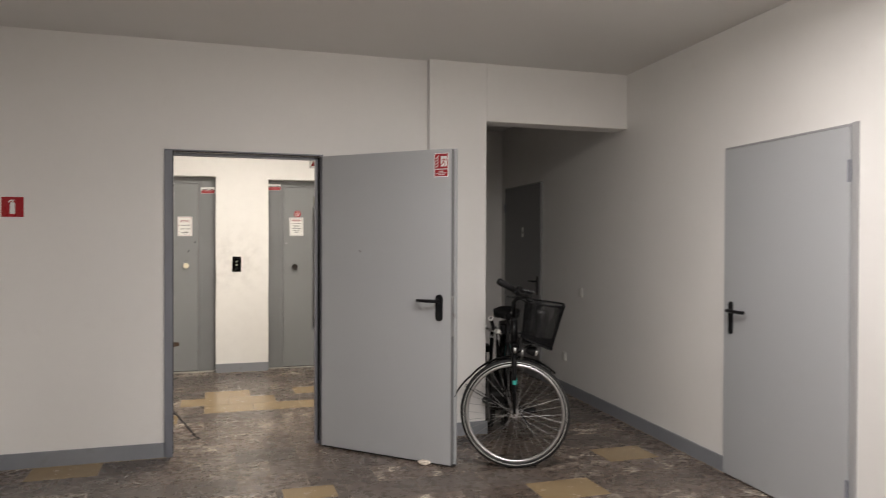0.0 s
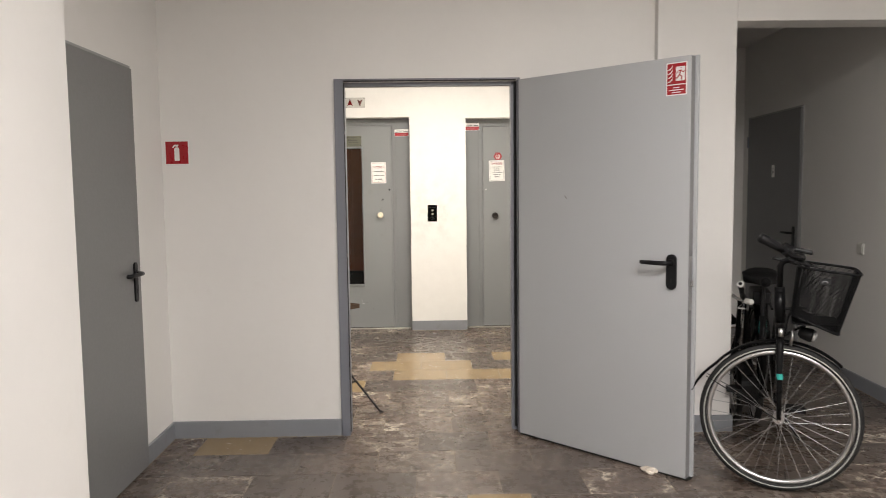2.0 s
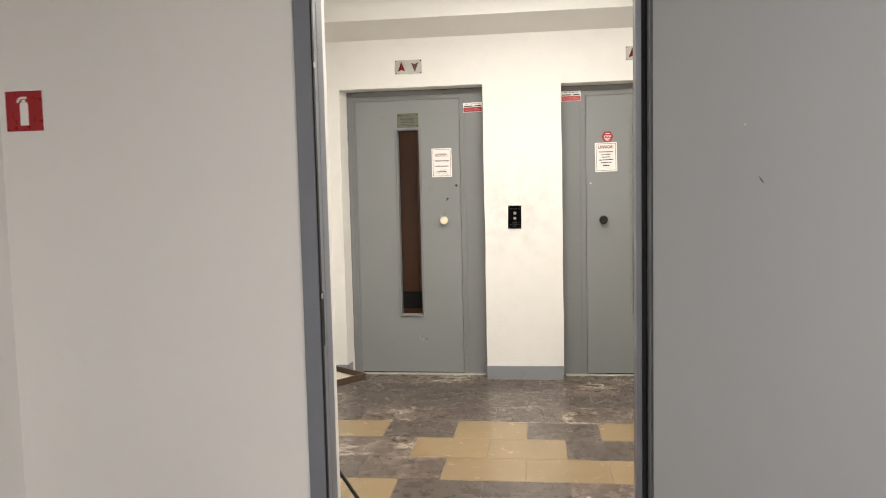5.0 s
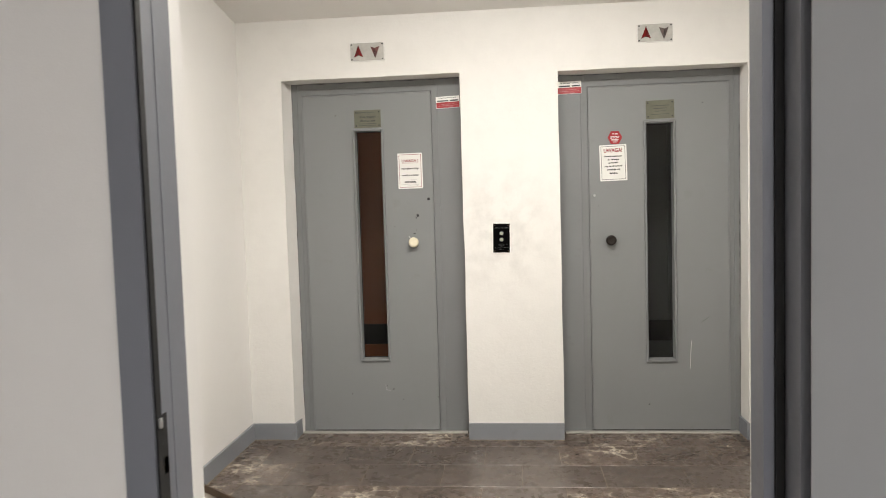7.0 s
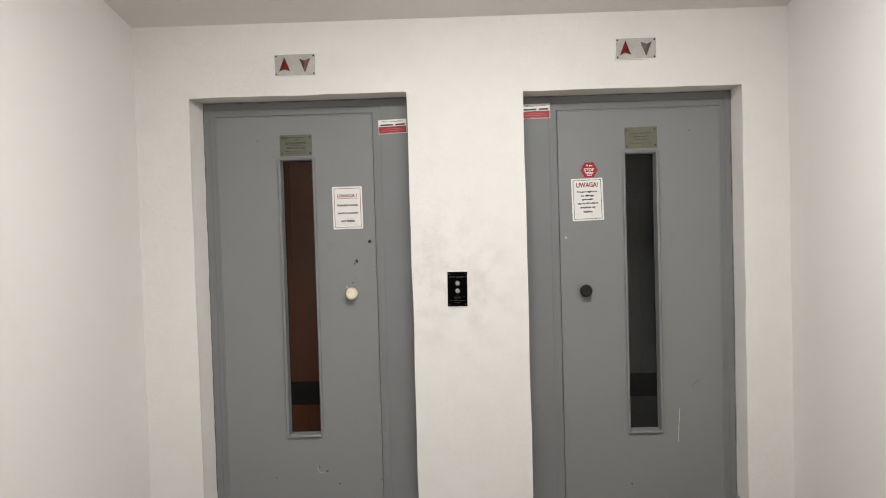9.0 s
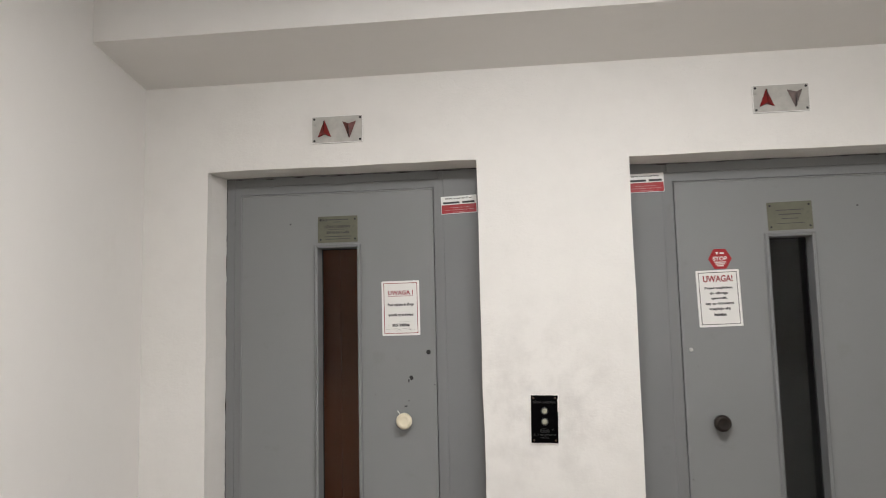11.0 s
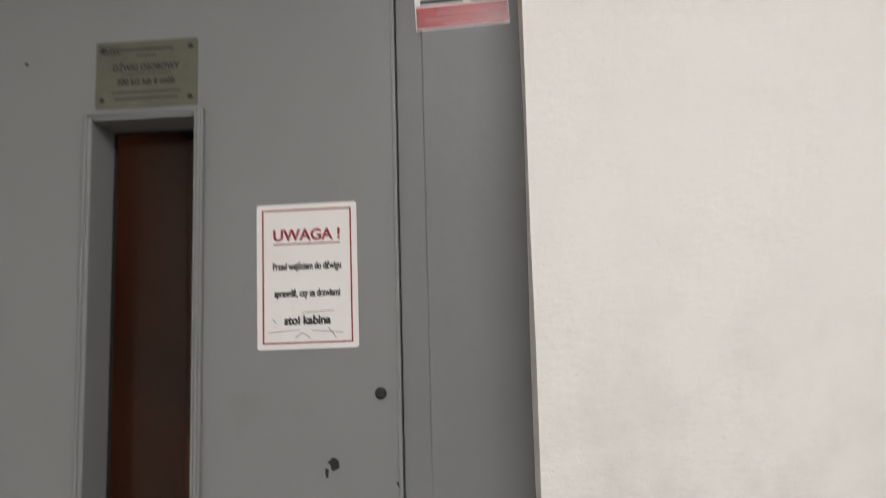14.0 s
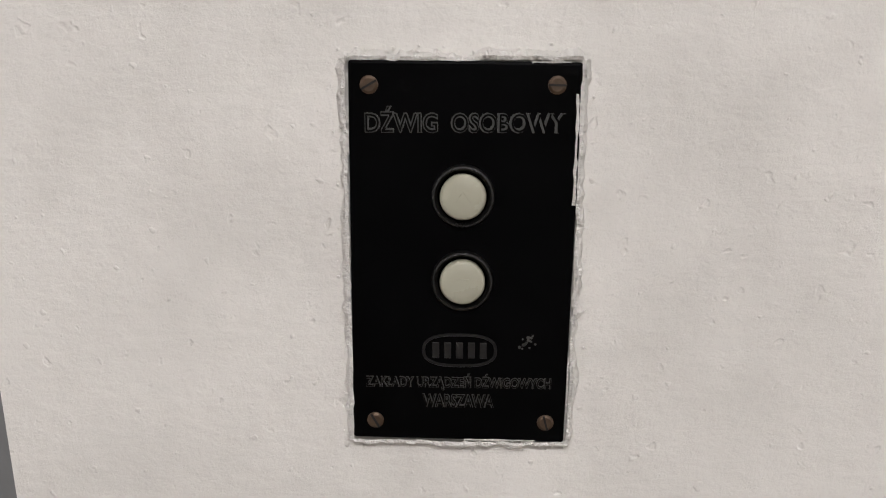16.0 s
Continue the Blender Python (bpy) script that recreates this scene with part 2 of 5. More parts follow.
# grey for painted edge light on raised letters; also worn print, pen marks, scuffs
GLINT_AND_MARK_GREY = surface("letter_glint_and_mark_grey", (0.046, 0.046, 0.043), 0.36, vary=0.3, big=200, fine=400)
COLLAR = surface("black_collar", (0.006, 0.006, 0.006), 0.3, vary=0.2, spec=0.6)
BUTTON = surface("ivory_button", (0.375, 0.37, 0.295), 0.28, vary=0.03, big=30)
KNOB_IVORY = surface("ivory_knob", (0.72, 0.66, 0.50), 0.32, vary=0.06, big=30)
KNOB_BLACK = surface("black_knob", (0.014, 0.010, 0.008), 0.32, vary=0.3, big=40, spec=0.3)
SCREW_RUST = surface("rusty_screw", (0.085, 0.055, 0.035), 0.45, 0.5, vary=0.35, big=200, fine=500)
CHIP = surface("bare_paint_chip", (0.012, 0.012, 0.012), 0.6, vary=0.3)
FILLER = surface("rough_white_filler", (0.78, 0.765, 0.74), 0.7, vary=0.08, big=60, fine=250, bump=0.8, bump_scale=500, dirt=(0.3, 0.28, 0.25), dirt_amount=0.5, dirt_scale=90)
RUST = surface("rusty_steel", (0.075, 0.045, 0.026), 0.6, 0.3, vary=0.4, big=14, fine=90, bump=0.3, bump_scale=120, dirt=(0.02, 0.02, 0.018), dirt_amount=0.9, dirt_scale=10)
TRAY = surface("dusty_tray", (0.34, 0.30, 0.25), 0.7, vary=0.2, big=8, fine=60, dirt=(0.16, 0.13, 0.10), dirt_amount=0.6, dirt_scale=9)
CRUMPLED = surface("crumpled_paper", (0.60, 0.53, 0.45), 0.75, vary=0.15, big=40, dirt=(0.4, 0.3, 0.22), dirt_amount=0.5, dirt_scale=40)
CABIN_WOOD = wood_panel("cabin_wood", (0.165, 0.047, 0.018), (0.29, 0.10, 0.039))
CABIN_GREY = surface("cabin_grey", (0.13, 0.13, 0.13), 0.45, vary=0.1)
CABIN_DARK = surface("cabin_dark", (0.015, 0.013, 0.012), 0.6, vary=0.3)
PANE = glass("pane_glass")
TYRE = surface("tyre_rubber", (0.010, 0.010, 0.010), 0.8, vary=0.25, fine=200)
REFLECT = surface("tyre_reflective_band", (0.42, 0.42, 0.40), 0.4, vary=0.1)
BIKE_BLACK = surface("bike_black_paint", (0.005, 0.005, 0.0055), 0.3, vary=0.2, spec=0.14)
BIKE_TEAL = surface("bike_teal_decal", (0.03, 0.36, 0.32), 0.35, vary=0.1)
SADDLE = surface("black_saddle_vinyl", (0.006, 0.006, 0.0065), 0.55, vary=0.2, bump=0.2, bump_scale=300, spec=0.1)
WHITE_GRIP = surface("white_grip", (0.72, 0.71, 0.67), 0.5, vary=0.05)
WIRE = surface("black_wire_mesh", (0.006, 0.006, 0.0065), 0.5, 0.0, vary=0.2, spec=0.1)
LENS = surface("silvered_lens", (0.75, 0.76, 0.76), 0.15, 0.6, vary=0.1)
STICKER_PRINT = surface("faded_sticker_print", (0.55, 0.30, 0.30), 0.4, vary=0.1)
SWITCH = surface("ivory_switch_plastic", (0.62, 0.61, 0.57), 0.35, vary=0.03)
GROUT = surface("floor_grout", (0.25, 0.205, 0.15), 0.8, vary=0.2, big=10, fine=80)
STONE = tile_stone("veined_stone_tile", (0.078, 0.057, 0.046), (0.126, 0.095, 0.077), (0.60, 0.53, 0.43), 1.0, 0.25, 0.18)
STONE_DARK = tile_stone("plain_dark_tile", (0.080, 0.062, 0.051), (0.106, 0.084, 0.070), (0.35, 0.31, 0.27), 0.25, 0.26, 0.14)
STONE_BEIGE = tile_stone("beige_tile", (0.245, 0.175, 0.093), (0.272, 0.198, 0.110), (0.23, 0.165, 0.09), 0.06, 0.2, 0.05)
LAMP_GLOW = glow("lamp_diffuser", (1.0, 0.97, 0.93), 28.0)
CABIN_FILL_GLOW = glow("cabin_fill_glow", (1.0, 0.86, 0.68), 4.5)
EDGE_PAINT = surface("pale_grey_frame_paint", (0.33, 0.33, 0.33), 0.4, vary=0.04)
LAMP_BODY = surface("lamp_white_enamel", (0.78, 0.78, 0.76), 0.4, vary=0.02)


# ---- building helpers ----
def part(name, bm, material, parent=None, label="", smooth=False):
    me = bpy.data.meshes.new(name)
    bm.to_mesh(me)
    bm.free()
    me.materials.append(material)
    if smooth:
        me.polygons.foreach_set("use_smooth", [True] * len(me.polygons))
    ob = new(name, me)
    ob.parent = parent
    if label:
        tagged(ob, label)
    return ob


def thing(name, m, label, category, group="", kind=""):
    ob = new(name)
    ob.empty_display_size = 0.1
    ob.matrix_basis = m
    return tagged(ob, label, category, group, kind)


def box(bm, x0, x1, y0, y1, z0, z1, bevel=0.0, seg=2, m=None):
    made = bmesh.ops.create_cube(bm, size=1)["verts"]
    for v in made:
        v.co = Vector(((x0 + x1) / 2 + v.co.x * (x1 - x0), (y0 + y1) / 2 + v.co.y * (y1 - y0), (z0 + z1) / 2 + v.co.z * (z1 - z0)))
    if bevel:
        edges = list({e for v in made for e in v.link_edges})
        out = bmesh.ops.bevel(bm, geom=edges, offset=bevel, segments=seg, affect="EDGES", profile=0.5)
        made = list({v for f in out["faces"] for v in f.verts} | {v for v in made if v.is_valid})
    if m is not None:
        bmesh.ops.transform(bm, matrix=m, verts=made)
    return bm


def one_box(*a, **k):
    return box(bmesh.new(), *a, **k)


def prism(bm, outline, y0, y1, m=None):
    """A solid between the planes y0 and y1 over an outline of (x, z)."""
    front = [bm.verts.new((x, y0, z)) for x, z in outline]
    back = [bm.verts.new((x, y1, z)) for x, z in outline]
    n = len(outline)
    bm.faces.new(front), bm.faces.new(back[::-1])
    for i in range(n):
        bm.faces.new((front[i], back[i], back[(i + 1) % n], front[(i + 1) % n]))
    if m is not None:
        bmesh.ops.transform(bm, matrix=m, verts=front + back)
    bmesh.ops.recalc_face_normals(bm, faces=bm.faces)
    return bm


def plan_prism(bm, outline, z0, z1):
    """A solid between two heights over an outline of (x, y)."""
    low = [bm.verts.new((x, y, z0)) for x, y in outline]
    high = [bm.verts.new((x, y, z1)) for x, y in outline]
    n = len(outline)
    bm.faces.new(low[::-1]), bm.faces.new(high)
    for i in range(n):
        bm.faces.new((low[i], low[(i + 1) % n], high[(i + 1) % n], high[i]))
    bmesh.ops.recalc_face_normals(bm, faces=bm.faces)
    return bm


def rounded(w, h, r, n=4, cx=0.0, cz=0.0):
    pts = []
    for sx, sz, a0 in ((1, 1, 0), (-1, 1, 90), (-1, -1, 180), (1, -1, 270)):
        for i in range(n + 1):
            a = radians(a0 + 90 * i / n)
            pts.append((cx + sx * (w / 2 - r) + r * math.cos(a), cz + sz * (h / 2 - r) + r * math.sin(a)))
    return pts


def circle(r, n=20, cx=0.0, cz=0.0, a0=0.0):
    return [(cx + r * math.cos(a0 + 2 * math.pi * i / n), cz + r * math.sin(a0 + 2 * math.pi * i / n)) for i in range(n)]


def tube(bm, points, radius, seg=10, closed=False, cap=True):
    """A round bar along a line of points; radius may be one number or one for each point."""
    pts = [Vector(p) for p in points]
    n = len(pts)
    rings, last = [], None
    for i, p in enumerate(pts):
        if closed:
            d = pts[(i + 1) % n] - pts[i - 1]
        else:
            d = pts[min(i + 1, n - 1)] - pts[max(i - 1, 0)]
        d.normalize()
        if last is None:
            side = d.cross(Vector((0, 0, 1)))
            if side.length < 0.1:
                side = d.cross(Vector((0, 1, 0)))
        else:
            side = last - d * last.dot(d)
        side.normalize()
        last = side
        up = d.cross(side)
        r = radius[i] if isinstance(radius, (list, tuple)) else radius
        rings.append([bm.verts.new(p + (side * math.cos(2 * math.pi * k / seg) + up * math.sin(2 * math.pi * k / seg)) * r) for k in range(seg)])
    for i in range(n if closed else n - 1):
        a, b = rings[i], rings[(i + 1) % n]
        for k in range(seg):
            bm.faces.new((a[k], a[(k + 1) % seg], b[(k + 1) % seg], b[k]))
    if cap and not closed:
        bm.faces.new(rings[0][::-1]), bm.faces.new(rings[-1])
    return bm


def rod(points, radius, seg=10, **k):
    return tube(bmesh.new(), points, radius, seg, **k)


def turned(profile, seg=24, m=None):
    """A body of revolution about the local y axis: profile of (radius, y)."""
    bm = bmesh.new()
    rings = [[bm.verts.new((r * math.cos(2 * math.pi * k / seg), y, r * math.sin(2 * math.pi * k / seg))) for k in range(seg)] for r, y in profile]
    for a, b in zip(rings, rings[1:]):
        for k in range(seg):
            bm.faces.new((a[k], a[(k + 1) % seg], b[(k + 1) % seg], b[k]))
    bm.faces.new(rings[0][::-1]), bm.faces.new(rings[-1])
    bmesh.ops.recalc_face_normals(bm, faces=bm.faces)
    if m is not None:
        bmesh.ops.transform(bm, matrix=m, verts=bm.verts)
    return bm


def lettering(name, words, material, parent, cx, cz, width, height, y, depth=0.0006, bold=0.0, lean=0.0):
    """Words as a thin solid that faces -y, centred at (cx, cz), stretched to width and height."""
    cu = bpy.data.curves.new(name, "FONT")
    cu.body, cu.align_x, cu.size, cu.extrude, cu.offset, cu.shear = words, "CENTER", 1.0, 0.5, bold, lean
    cu.resolution_u = 3
    tmp = new(name + "_outline", cu)
    bpy.context.view_layer.update()
    me = bpy.data.meshes.new_from_object(tmp)
    bpy.data.objects.remove(tmp)
    bpy.data.curves.remove(cu)
    co = np.empty(len(me.vertices) * 3)
    me.vertices.foreach_get("co", co)
    co = co.reshape(-1, 3)
    lo, hi = co.min(0), co.max(0)
    out = np.empty_like(co)
    out[:, 0] = cx + ((co[:, 0] - lo[0]) / (hi[0] - lo[0]) - 0.5) * width
    out[:, 2] = cz + ((co[:, 1] - lo[1]) / (hi[1] - lo[1]) - 0.5) * height
    out[:, 1] = y - depth * (co[:, 2] - lo[2]) / max(hi[2] - lo[2], 1e-6)
    me.vertices.foreach_set("co", out.ravel())
    me.materials.clear()
    me.materials.append(material)
    ob = new(name, me)
    ob.parent = parent
    return ob


def wobble(bm, amount, scale, axes=(1, 0, 1)):
    for v in bm.verts:
        n = noise.noise_vector(v.co * scale)
        v.co += Vector([n[i] * amount * axes[i] for i in range(3)])


def wall(name, m, length, thick, height, openings=(), material=None, label="white plastered wall", step=0.0, rough_edge=0.0, z0=-0.02):
    """A wall along local x from 0 to length, its face at local y 0, with openings (x0, x1, z0, z1) right through it."""
    bm = bmesh.new()
    xs = sorted({0.0, length, *(o[0] for o in openings), *(o[1] for o in openings)})
    for a, b in zip(xs, xs[1:]):
        spans = [(z0, height)]
        for o in openings:
            if o[0] <= a + 1e-6 and b <= o[1] + 1e-6:
                spans = [s for lo, hi in spans for s in ((lo, min(hi, o[2])), (max(lo, o[3]), hi)) if s[1] - s[0] > 1e-4]
        if step:
            cuts = sorted({o[3] for o in openings})
            for c in cuts:
                spans = [s for lo, hi in spans for s in (((lo, c), (c, hi)) if lo + 1e-4 < c < hi - 1e-4 else ((lo, hi),))]
        for lo, hi in spans:
            box(bm, a, b, 0, thick, lo, hi)
    bmesh.ops.remove_doubles(bm, verts=bm.verts, dist=1e-5)
    if step:
        long_edges = [e for e in bm.edges if e.calc_length() > step * 1.5]
        bmesh.ops.subdivide_edges(bm, edges=long_edges, cuts=12, use_grid_fill=True)
        wobble(bm, rough_edge, 5.0)
    ob = part(name, bm, material or PLASTER)
    ob.matrix_basis = m
    return tagged(ob, label, "wall", kind="structure")


def skirting(m, length, label="slate-grey painted skirting along the wall", height=0.10):
    bm = one_box(0, length, -0.014, 0.0, 0.0, height, 0.003, 2)
    ob = part("baseboard", bm, SKIRT)
    ob.matrix_basis = m
    joint = bmesh.new()
    n = max(2, int(length / 0.03))
    line = random.Random(int(length * 1000))
    for i in range(n):
        a, b = length * i / n, length * (i + 1) / n
        box(joint, a, b, -0.0145 - line.uniform(0.001, 0.006), -0.0145, -0.001, line.uniform(0.0012, 0.004))
    part("floor_joint", joint, GROUT, ob, "pale uneven mortar line at the floor")
    return tagged(ob, label, "skirting", kind="structure")
# ---- structure ----
CEIL = 2.785          # room and lobby ceiling
LIFT_Y = 3.153        # face of the lift wall
DOOR_Y = 3.295        # face of the lift doors
LEAN = 0.066          # the side walls stand a little off square
RIGHT = pose(2.935, 0, 0, 0, 0, -math.degrees(LEAN))        # local y runs along the room's far side wall
RIGHT_WALL = RIGHT @ pose(0, 3.1, 0, 0, 0, -90)              # local x runs back along that wall

floor_base = part("floor", one_box(-2.2, 3.9, -8.0, 3.5, -0.15, -0.0016), GROUT)
tagged(floor_base, "stone tiled floor in half bond with pale joints", "floor", kind="structure")
tagged(part("ceiling", one_box(-2.2, 3.9, -8.0, 5.2, CEIL, CEIL + 0.15), CEILING), "plain white plastered ceiling", "ceiling", kind="structure")

# wall with the open fire door, seen from the room
wall("wall_door", pose(-1.72, 0, 0), 3.455, 0.18, CEIL, [(1.199, 2.223, -0.02, 2.0455)], label="white wall around the steel door frame")
bm = bmesh.new()
box(bm, -0.521, -0.496, 0.112, 0.179, -0.01, 2.045)
box(bm, 0.488, 0.503, 0.112, 0.179, -0.01, 2.045)
box(bm, -0.496, 0.488, 0.112, 0.179, 2.034, 2.045)
tagged(part("door_reveal", bm, PLASTER), "white plastered reveal behind the steel frame", "wall", kind="structure")
tagged(part("pilaster", one_box(1.283, 1.731, -0.055, 0.18, -0.02, CEIL, 0.004), PLASTER), "white plastered pilaster beside the door", "pilaster", kind="structure")
tagged(part("lintel", one_box(1.731, 3.05, -0.055, 0.14, 2.352, CEIL, 0.004), PLASTER), "white plastered beam over the bicycle recess", "beam", kind="structure")
# recess behind the pilaster
wall("wall_recess_back", pose(1.785, 3.10, 0), 1.7, 0.15, CEIL, label="white rear wall of the dim recess")
wall("wall_recess_side", pose(1.731, 3.15, 0, 0, 0, -90), 2.97, 0.05, CEIL, label="white side wall of the dim recess")
# long side wall with two closed steel doors
RD = (1.375, 2.385)   # room door, metres back from the pilaster line
BD = (1.75, 2.95)     # recess door, metres beyond it
wall("wall_right", RIGHT_WALL, 10.9, 0.2, CEIL, [(3.1 - BD[1] + 0.03, 3.1 - BD[0] - 0.03, -0.02, 2.05), (3.1 + RD[0] + 0.03, 3.1 + RD[1] - 0.02, -0.02, 2.01)], label="long white side wall with steel doors")
# wall with the closed door, and the nearer projecting wall
LEFT_WALL = pose(-1.52, -1.79, 0, 0, 0, 90)
wall("wall_left", LEFT_WALL, 1.80, 0.2, CEIL, [(0.39, 1.345, -0.02, 2.045)], label="white wall with a closed grey door")
tagged(part("wall_near", one_box(-1.72, -1.17, -8.0, -1.79, -0.02, CEIL, 0.004), PLASTER), "white projecting wall with a sharp corner", "wall", kind="structure")
wall("wall_back", pose(3.2, -7.7, 0, 0, 0, 180), 4.6, 0.2, CEIL, label="plain white end wall")
# lift lobby
wall("wall_lobby_left", pose(-1.51, 0.18, 0, 0, 0, 90), 3.1, 0.2, CEIL, label="white lobby wall beside the lift")
LOBBY_R = pose(1.63, LIFT_Y, 0, 0, 0, -90 - math.degrees(LEAN))
wall("wall_lobby_right", LOBBY_R, 3.05, 0.06, CEIL, label="white lobby wall beside the second lift")
NICHE = ((-1.248, -0.193, 2.148), (0.366, 1.410, 2.132))
lift_wall = wall("wall_lift", pose(-1.70, LIFT_Y, 0), 3.5, 0.20, CEIL, [(NICHE[0][0] + 1.70, NICHE[0][1] + 1.70, -0.02, NICHE[0][2]), (NICHE[1][0] + 1.70, NICHE[1][1] + 1.70, -0.02, NICHE[1][2])],
     material=LIFT_PLASTER, label="uneven white plastered wall around two lift doors", step=0.07, rough_edge=0.005)
for v in lift_wall.data.vertices:
    if abs(v.co.x - 1.70 - NICHE[0][1]) < 0.03 and v.co.z < 2.1:
        v.co.x += 0.005 * math.exp(-((v.co.z - 1.02) / 0.16) ** 2)
bm = bmesh.new()
prism(bm, [(2.79, 2.553), (2.79, CEIL + 0.01), (LIFT_Y + 0.02, CEIL + 0.01), (LIFT_Y + 0.02, 2.493)], -1.62, 1.72, Matrix(((0, 1, 0, 0), (1, 0, 0, 0), (0, 0, 1, 0), (0, 0, 0, 1))))
tagged(part("ceiling_beam", bm, PLASTER), "white plastered ceiling beam above the lifts", "beam", kind="structure")

# plaster lining that splays into the first niche, and the crack lines round both steel frames
bm = bmesh.new()
ragged = random.Random(21)
rows = []
for i in range(73):
    z = 2.146 * i / 72
    inner = -1.229 + 0.004 * noise.noise(Vector((z * 6, 1, 0))) + ragged.uniform(-0.0012, 0.0012)
    rows.append([bm.verts.new(p) for p in ((-1.252, LIFT_Y + 0.003, z), (inner, DOOR_Y + 0.0035, z), (-1.262, DOOR_Y + 0.0035, z))])
for p, q in zip(rows, rows[1:]):
    for k in range(3):
        bm.faces.new((p[k], p[(k + 1) % 3], q[(k + 1) % 3], q[k]))
bm.faces.new(rows[0]), bm.faces.new(rows[-1][::-1])
bmesh.ops.recalc_face_normals(bm, faces=bm.faces)
tagged(part("niche_lining", bm, LIFT_PLASTER), "uneven white plaster lining of the lift niche", "wall", kind="structure")


def crack(x0, z0, x1, z1, wide, seed):
    """A broken dark line of uneven width between plaster and steel."""
    r = random.Random(seed)
    d = Vector((x1 - x0, z1 - z0))
    n = int(d.length / 0.012)
    side = Vector((-d.y, d.x)).normalized()
    bm = bmesh.new()
    last = None
    for i in range(n + 1):
        p = Vector((x0, z0)) + d * i / n + side * 0.003 * noise.noise(Vector((i * 0.15, seed, 0)))
        w = wide * max(0.0, 0.35 + 1.3 * noise.noise(Vector((i * 0.22, seed * 3.7, 1))) + r.uniform(-0.3, 0.3))
        now = [bm.verts.new((p.x + side.x * w * k, DOOR_Y - 0.0008, p.y + side.y * w * k)) for k in (-0.5, 0.5)]
        if last:
            bm.faces.new((last[0], now[0], now[1], last[1]))
        last = now
    bmesh.ops.solidify(bm, geom=bm.faces[:], thickness=0.0012)
    tagged(part("crack", bm, CHIP), "dark ragged crack between plaster and steel frame", "crack", kind="structure")


crack(-1.227, 0.12, -1.228, 2.13, 0.0035, 1)
crack(-1.225, 2.141, -0.20, 2.143, 0.0035, 2)
crack(0.372, 2.127, 1.405, 2.127, 0.003, 3)
crack(1.405, 0.12, 1.405, 2.12, 0.003, 4)
crack(0.3685, 0.1, 0.3685, 2.1, 0.0022, 5)

# skirtings
skirting(pose(-1.52, 0, 0), 0.99)
skirting(pose(0.512, 0, 0), 0.771)
skirting(pose(1.27, -0.055, 0), 0.475)
skirting(RIGHT_WALL @ pose(3.1 - BD[0], 0, 0), BD[0] + RD[0])
skirting(RIGHT_WALL @ pose(3.1 + RD[1] + 0.04, 0, 0), 5.0)
skirting(LEFT_WALL @ pose(1.355, 0, 0), 0.435)
skirting(pose(-1.17, -7.9, 0, 0, 0, 90), 6.11)
skirting(pose(-1.51, 0.19, 0, 0, 0, 90), 2.963)
skirting(LOBBY_R, 2.95)
skirting(pose(-1.51, LIFT_Y, 0), 0.268)
skirting(pose(NICHE[0][0], LIFT_Y - 0.012, 0, 0, 0, 90), 0.14, "skirting turning into the lift niche")
skirting(pose(NICHE[0][1], LIFT_Y, 0), NICHE[1][0] - NICHE[0][1], "skirting across the pier between the lifts")
skirting(pose(NICHE[1][1], LIFT_Y, 0), 0.22)
skirting(pose(NICHE[1][1], LIFT_Y + 0.135, 0, 0, 0, -90), 0.147, "skirting turning into the second lift niche")


# ---- lamps above the picture ----
def ceiling_light(place, sx, sy):
    t = thing("ceiling_light", pose(place[0], place[1], CEIL), "unseen white surface-mounted fluorescent ceiling light", "ceiling light", "ceiling lights")
    bm = one_box(-sx / 2 - 0.04, sx / 2 + 0.04, -sy / 2 - 0.04, sy / 2 + 0.04, -0.045, -0.002, 0.006)
    part("housing", bm, LAMP_BODY, t)
    part("diffuser", one_box(-sx / 2, sx / 2, -sy / 2, sy / 2, -0.105, -0.045, 0.012, 3), LAMP_GLOW, t)


ceiling_light(ROOM_LAMP, 1.2, 0.22)
# fixture added to house the rear fill, never in view
ceiling_light(REAR_FILL, 1.2, 0.22)
ceiling_light(LOBBY_LAMP, 1.15, 0.3)


# ---- doors ----
def lever(parent, m, flip=1, plate_w=0.05, plate_h=0.2, drop=0.0, out=1.0, reach=1.0):
    """Black lever handle on a long rounded plate; local -y faces the room, the lever points to local -x times flip."""
    h = part("door_handle", prism(bmesh.new(), rounded(plate_w, plate_h, plate_w * 0.48, 5, 0, -0.045), -0.009, 0.0), BLACK_PLASTIC, parent, "black plastic lever handle on a long plate")
    h.matrix_basis = m
    pts = [(x * reach, y * out, z) for x, y, z in ((0, 0, 0), (0, -0.035, 0), (-0.012 * flip, -0.052, 0), (-0.04 * flip, -0.054, -drop * 0.3), (-0.10 * flip, -0.054, -drop), (-0.125 * flip, -0.050, -drop), (-0.135 * flip, -0.035, -drop))]
    part("lever", rod(pts, [0.0095, 0.0095, 0.011, 0.011, 0.0105, 0.0105, 0.0095], 12), BLACK_PLASTIC, h, smooth=True)
    part("rose", turned([(0.017, -0.013), (0.019, -0.009), (0.019, 0.0)], 20), BLACK_PLASTIC, h)
    part("keyhole", prism(bmesh.new(), rounded(0.008, 0.020, 0.0038, 4, 0, -0.09), -0.0098, -0.0088), GASKET, h)
    return h


def hinge(parent, x, y, z):
    part("hinge", tube(bmesh.new(), [(x, y, z - 0.055), (x, y, z + 0.055)], 0.009, 12), FRAME_PAINT, parent)


